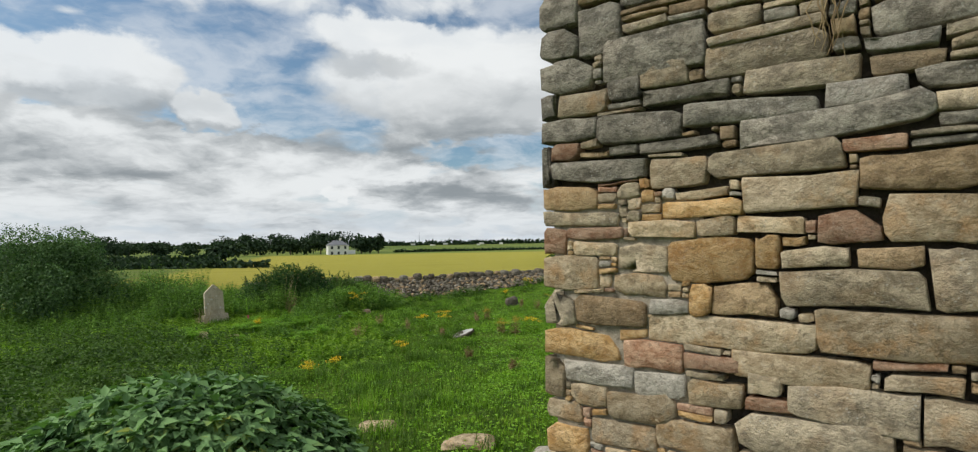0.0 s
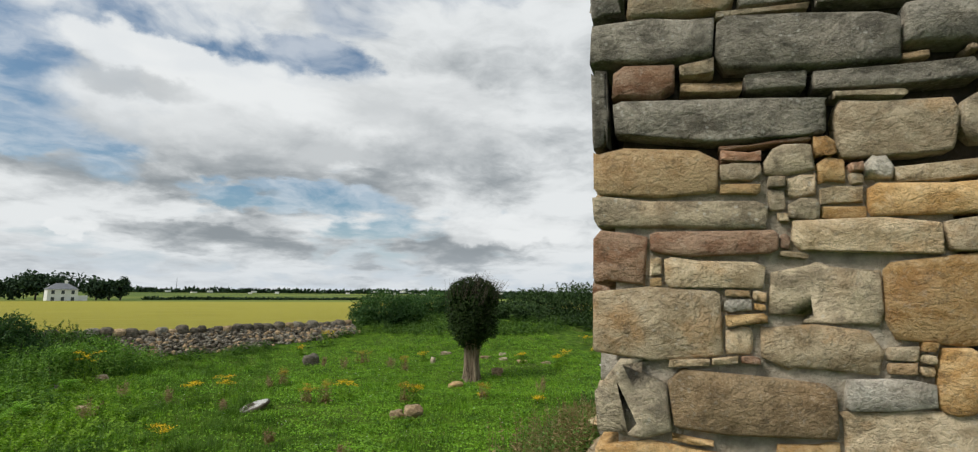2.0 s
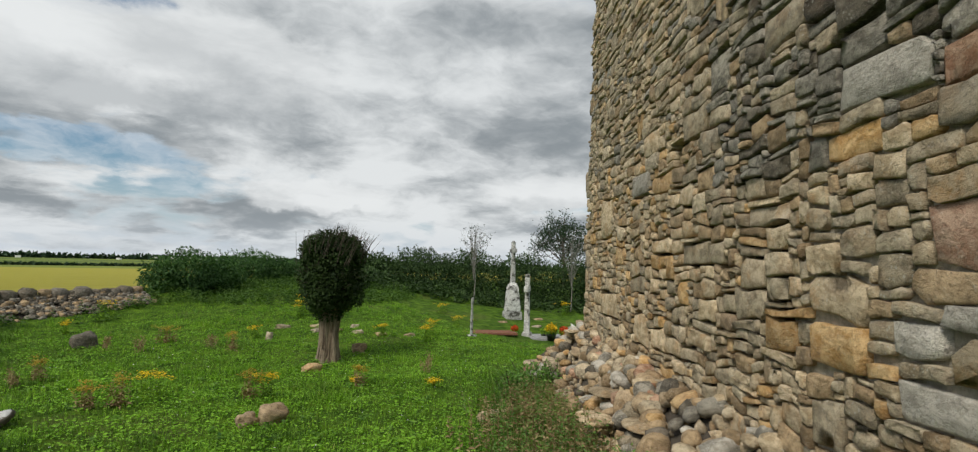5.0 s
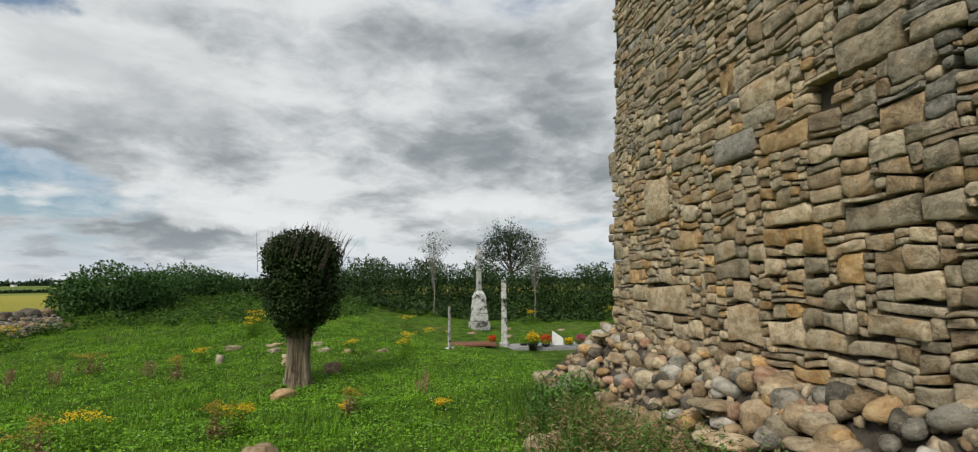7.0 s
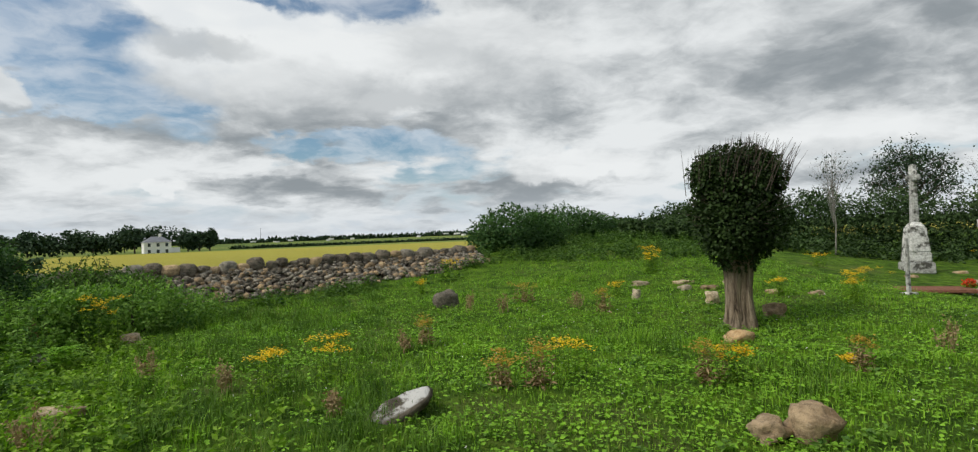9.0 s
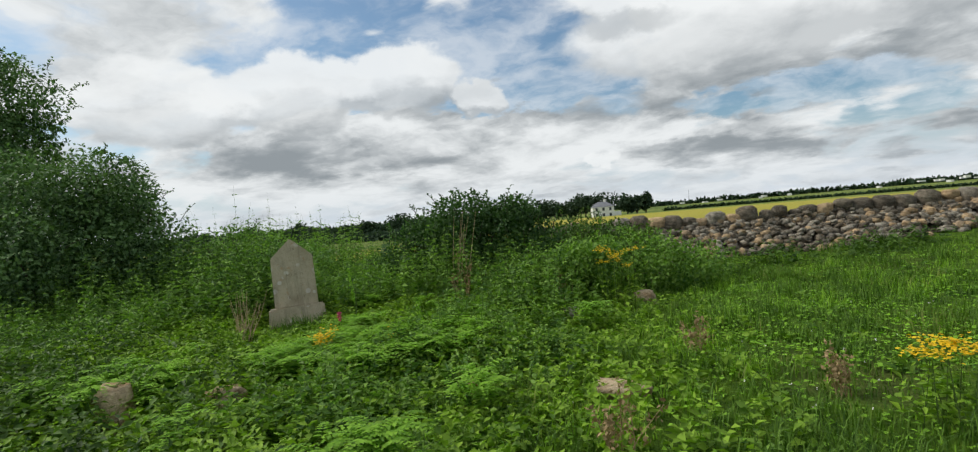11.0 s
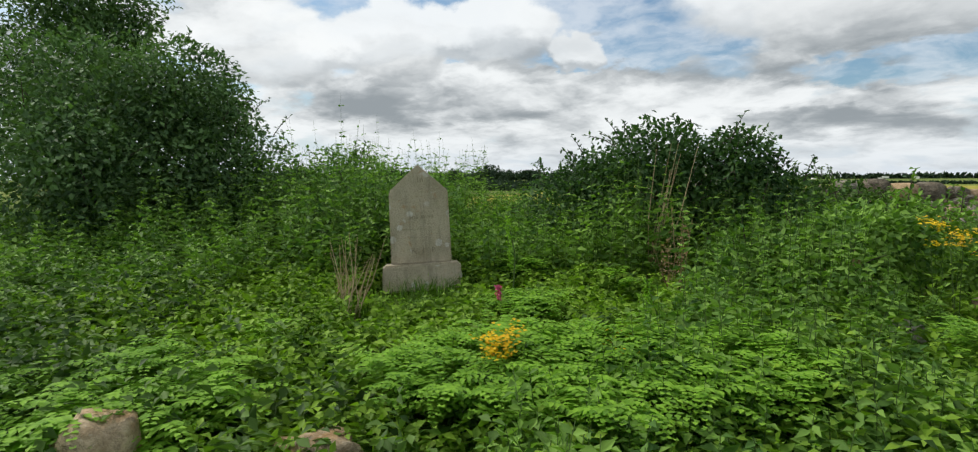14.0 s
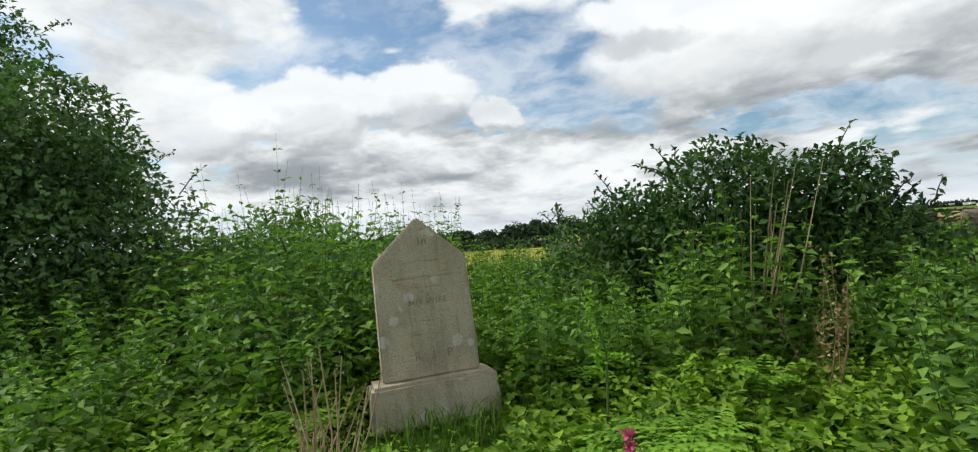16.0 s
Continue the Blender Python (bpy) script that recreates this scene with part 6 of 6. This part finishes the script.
def ragwort(x, y, tall, wide, seed, stage=1.0):
    """Ragwort: leafy stems under flat heads of yellow flowers."""
    r = np.random.default_rng(seed)
    z = height(x, y)
    p = thing("ragwort", (x, y, z - .02), "yellow flowering ragwort plant in the grass" if stage > .5 else "fading brownish ragwort plant in the grass", "wildflower", "ragwort in the meadow")
    n = int(4 + wide * 13)
    base = np.stack([r.normal(size=n) * wide * .17, r.normal(size=n) * wide * .17, np.zeros(n)], 1)
    h = tall * r.uniform(.75, 1.08, n)
    lv, st = stemmed(base, h * .92, .09, 8, r, .35)
    tagged(piece("stems", mesh_of("stems", st[0], st[1], GREENSTEM if stage > .5 else STALK), p), kind="stuff")
    piece("leaves", mesh_of("leaves", lv[0], lv[1], HERB if stage > .5 else STALK), p)
    k = 26
    c = np.repeat(base * 1.25 + np.stack([np.zeros(n), np.zeros(n), h], 1), k, 0)
    c += r.normal(size=c.shape) * np.array([.045, .045, .018])
    m = len(c)
    t = r.uniform(0, 6.28, m)
    v, f = leaf_arrays(c, np.stack([np.cos(t), np.sin(t), np.full(m, .15)], 1), np.array([0, 0, 1.0]) + r.normal(size=(m, 3)) * .3, np.full(m, .030), np.full(m, .026))
    tagged(piece("flowers", mesh_of("flowers", v, f, YELLOW if stage > .5 else FADED), p), kind="stuff")


def dead_dock(x, y, tall, seed, label="withered brown dock plant in the grass"):
    mat = STRAW if "bleached" in label else STALK
    r = np.random.default_rng(seed)
    p = thing("withered_plant", (x, y, height(x, y) - .02), label, "weed", "withered plants")
    n = 9
    bits = []
    pts = []
    for _ in range(n):
        o = Vector((r.normal() * .04, r.normal() * .04, 0))
        t = o + Vector((r.normal() * .18 * tall, r.normal() * .18 * tall, tall * r.uniform(.6, 1.1)))
        bits.append(tube([o, o.lerp(t, .5) + Vector((r.normal() * .02, r.normal() * .02, 0)), t], [.005, .004, .002], 4))
        for s in np.linspace(.4, 1, 14):
            pts.append(tuple(o.lerp(t, float(s))))
    w = join(bits)
    tagged(piece("stalks", mesh_of("stalks", w[0], np.array(w[1]), mat), p), kind="stuff")
    q = np.repeat(np.array(pts), 2, 0) + r.normal(size=(len(pts) * 2, 3)) * .02
    small = .35 if mat is STRAW else 1.0
    v, f = leaf_arrays(q, r.normal(size=q.shape), r.normal(size=q.shape), small * r.uniform(.02, .05, len(q)), small * r.uniform(.01, .03, len(q)))
    tagged(piece("seed_heads", mesh_of("seed_heads", v, f, mat), p), kind="stuff")


build_grass()
build_weeds()
for i, (x, y, h, w) in enumerate(((2.7, 13.45, .42, .5), (7.96, 20.4, .5, .8), (8.6, 21.2, .5, .7), (-.64, 14.05, .5, .6), (0.0, 14.2, .55, .6),
                                  (-3.5, 17.5, .85, .6), (3.2, 23.2, .5, .6), (2.1, 21.4, .35, .3), (5.9, 18.3, .3, .3), (9.9, 16.2, .45, .5), (10.5, 16.8, .5, .5), (9.0, 17.2, .4, .4), (12.8, 18.4, .45, .6),
                                  (14.0, 21.0, .4, .6), (5.8, 12.7, .14, .25), (6.8, 11.6, .14, .25), (-5.62, 14.05, .50, .3), (-5.25, 14.75, .35, .3), (-4.95, 23.0, .5, .6), (22.0, 21.5, .7, 1.0), (24.8, 18.6, .8, .8),
                                  (4.1, 12.5, .4, .4), (-.7, 10.6, .3, .3), (-1.9, 7.4, .35, .25), (-1.5, 7.8, .35, .2))):
    ragwort(x, y, h, w, 400 + i)
for i, (x, y, h, w) in enumerate(((2.17, 13.1, .45, .4), (1.8, 13.2, .4, .35), (3.9, 12.65, .42, .45), (5.8, 12.5, .38, .35), (1.35, 15.6, .4, .4), (5.0, 17.2, .4, .5), (3.9, 18.6, .4, .5))):
    ragwort(x, y, h, w, 450 + i, 0.0)
for i, (x, y, h) in enumerate(((7.5, 12.8, .4), (-2.36, 13.0, .45), (1.0, 15.3, .35), (-2.2, 15.4, .4), (4.6, 17.6, .35), (3.2, 17.9, .35), (2.6, 18.3, .4), (.1, 13.0, .3), (8.6, 9.9, .3), (1.0, 9.9, .3), (1.9, 8.3, .25),
                                  (-7.82, 14.72, .66), (-7.55, 14.62, .72), (-7.9, 14.8, .35), (-4.2, 17.3, .6), (-5.6, 16.9, .9), (-1.1, 14.4, .35))):
    dead_dock(x, y, h, 480 + i, "bleached dry grass stalks before the headstone" if i in (11, 12, 13) else "withered brown dock plant in the grass")


def foxglove(x, y, tall, seed):
    r = np.random.default_rng(seed)
    p = thing("pink_wildflower", (x, y, height(x, y)), "small spike of pink flowers among weeds", "wildflower")
    st = tube([(0, 0, 0), (.02, 0, tall * .5), (0, .02, tall)], [.006, .005, .003], 5)
    piece("stem", mesh_of("stem", st[0], np.array(st[1]), GREENSTEM), p)
    n = 60
    c = np.stack([r.normal(size=n) * .012, r.normal(size=n) * .012, tall * r.uniform(.75, 1.03, n)], 1)
    v, f = leaf_arrays(c, r.normal(size=(n, 3)), r.normal(size=(n, 3)), np.full(n, .03), np.full(n, .02))
    piece("flowers", mesh_of("flowers", v, f, PINK), p)


foxglove(-6.38, 15.09, .40, 1)
foxglove(-3.75, 13.8, .22, 2)
foxglove(-3.7, 13.7, .2, 3)
foxglove(-6.0, 14.6, .2, 4)


def dry_stems(x, y, tall, lean, seed):
    """A fan of pale dead stems leaning out of a bush."""
    r = np.random.default_rng(seed)
    p = thing("dead_stems", (x, y, height(x, y)), "fan of pale dead stems leaning in front of the bush", "weed")
    bits = []
    for _ in range(8):
        o = Vector((r.normal() * .05, r.normal() * .04, 0))
        t = o + Vector((lean[0] + r.normal() * .13, lean[1] + r.normal() * .1, tall * r.uniform(.75, 1.05)))
        bits.append(tube([o, o.lerp(t, .5) + Vector((r.normal() * .03, r.normal() * .03, 0)), t], [.008, .006, .002], 5))
    w = join(bits)
    tagged(piece("stem_bundle", mesh_of("stem_bundle", w[0], np.array(w[1]), STRAW), p), kind="stuff")


dry_stems(-6.05, 17.35, 1.6, (.22, .1), 1)


def seed_spike(x, y, tall, seed):
    r = np.random.default_rng(seed)
    p = thing("seed_spike", (x, y, height(x, y)), "tall yellow-green weed spike in seed", "weed")
    st = tube([(0, 0, 0), (.02, .01, tall * .6), (-.06, 0, tall)], [.007, .006, .003], 5)
    piece("stem", mesh_of("stem", st[0], np.array(st[1]), GREENSTEM), p)
    n = 150
    t = r.uniform(.45, 1.0, n)
    c = np.stack([-.06 * t ** 2 + r.normal(size=n) * .014, r.normal(size=n) * .014, tall * t], 1)
    v, f = leaf_arrays(c, r.normal(size=(n, 3)), r.normal(size=(n, 3)), np.full(n, .03), np.full(n, .016))
    piece("seed_head", mesh_of("seed_head", v, f, FERN), p)


seed_spike(-6.68, 15.72, .85, 1)
seed_spike(-5.2, 15.2, .6, 2)
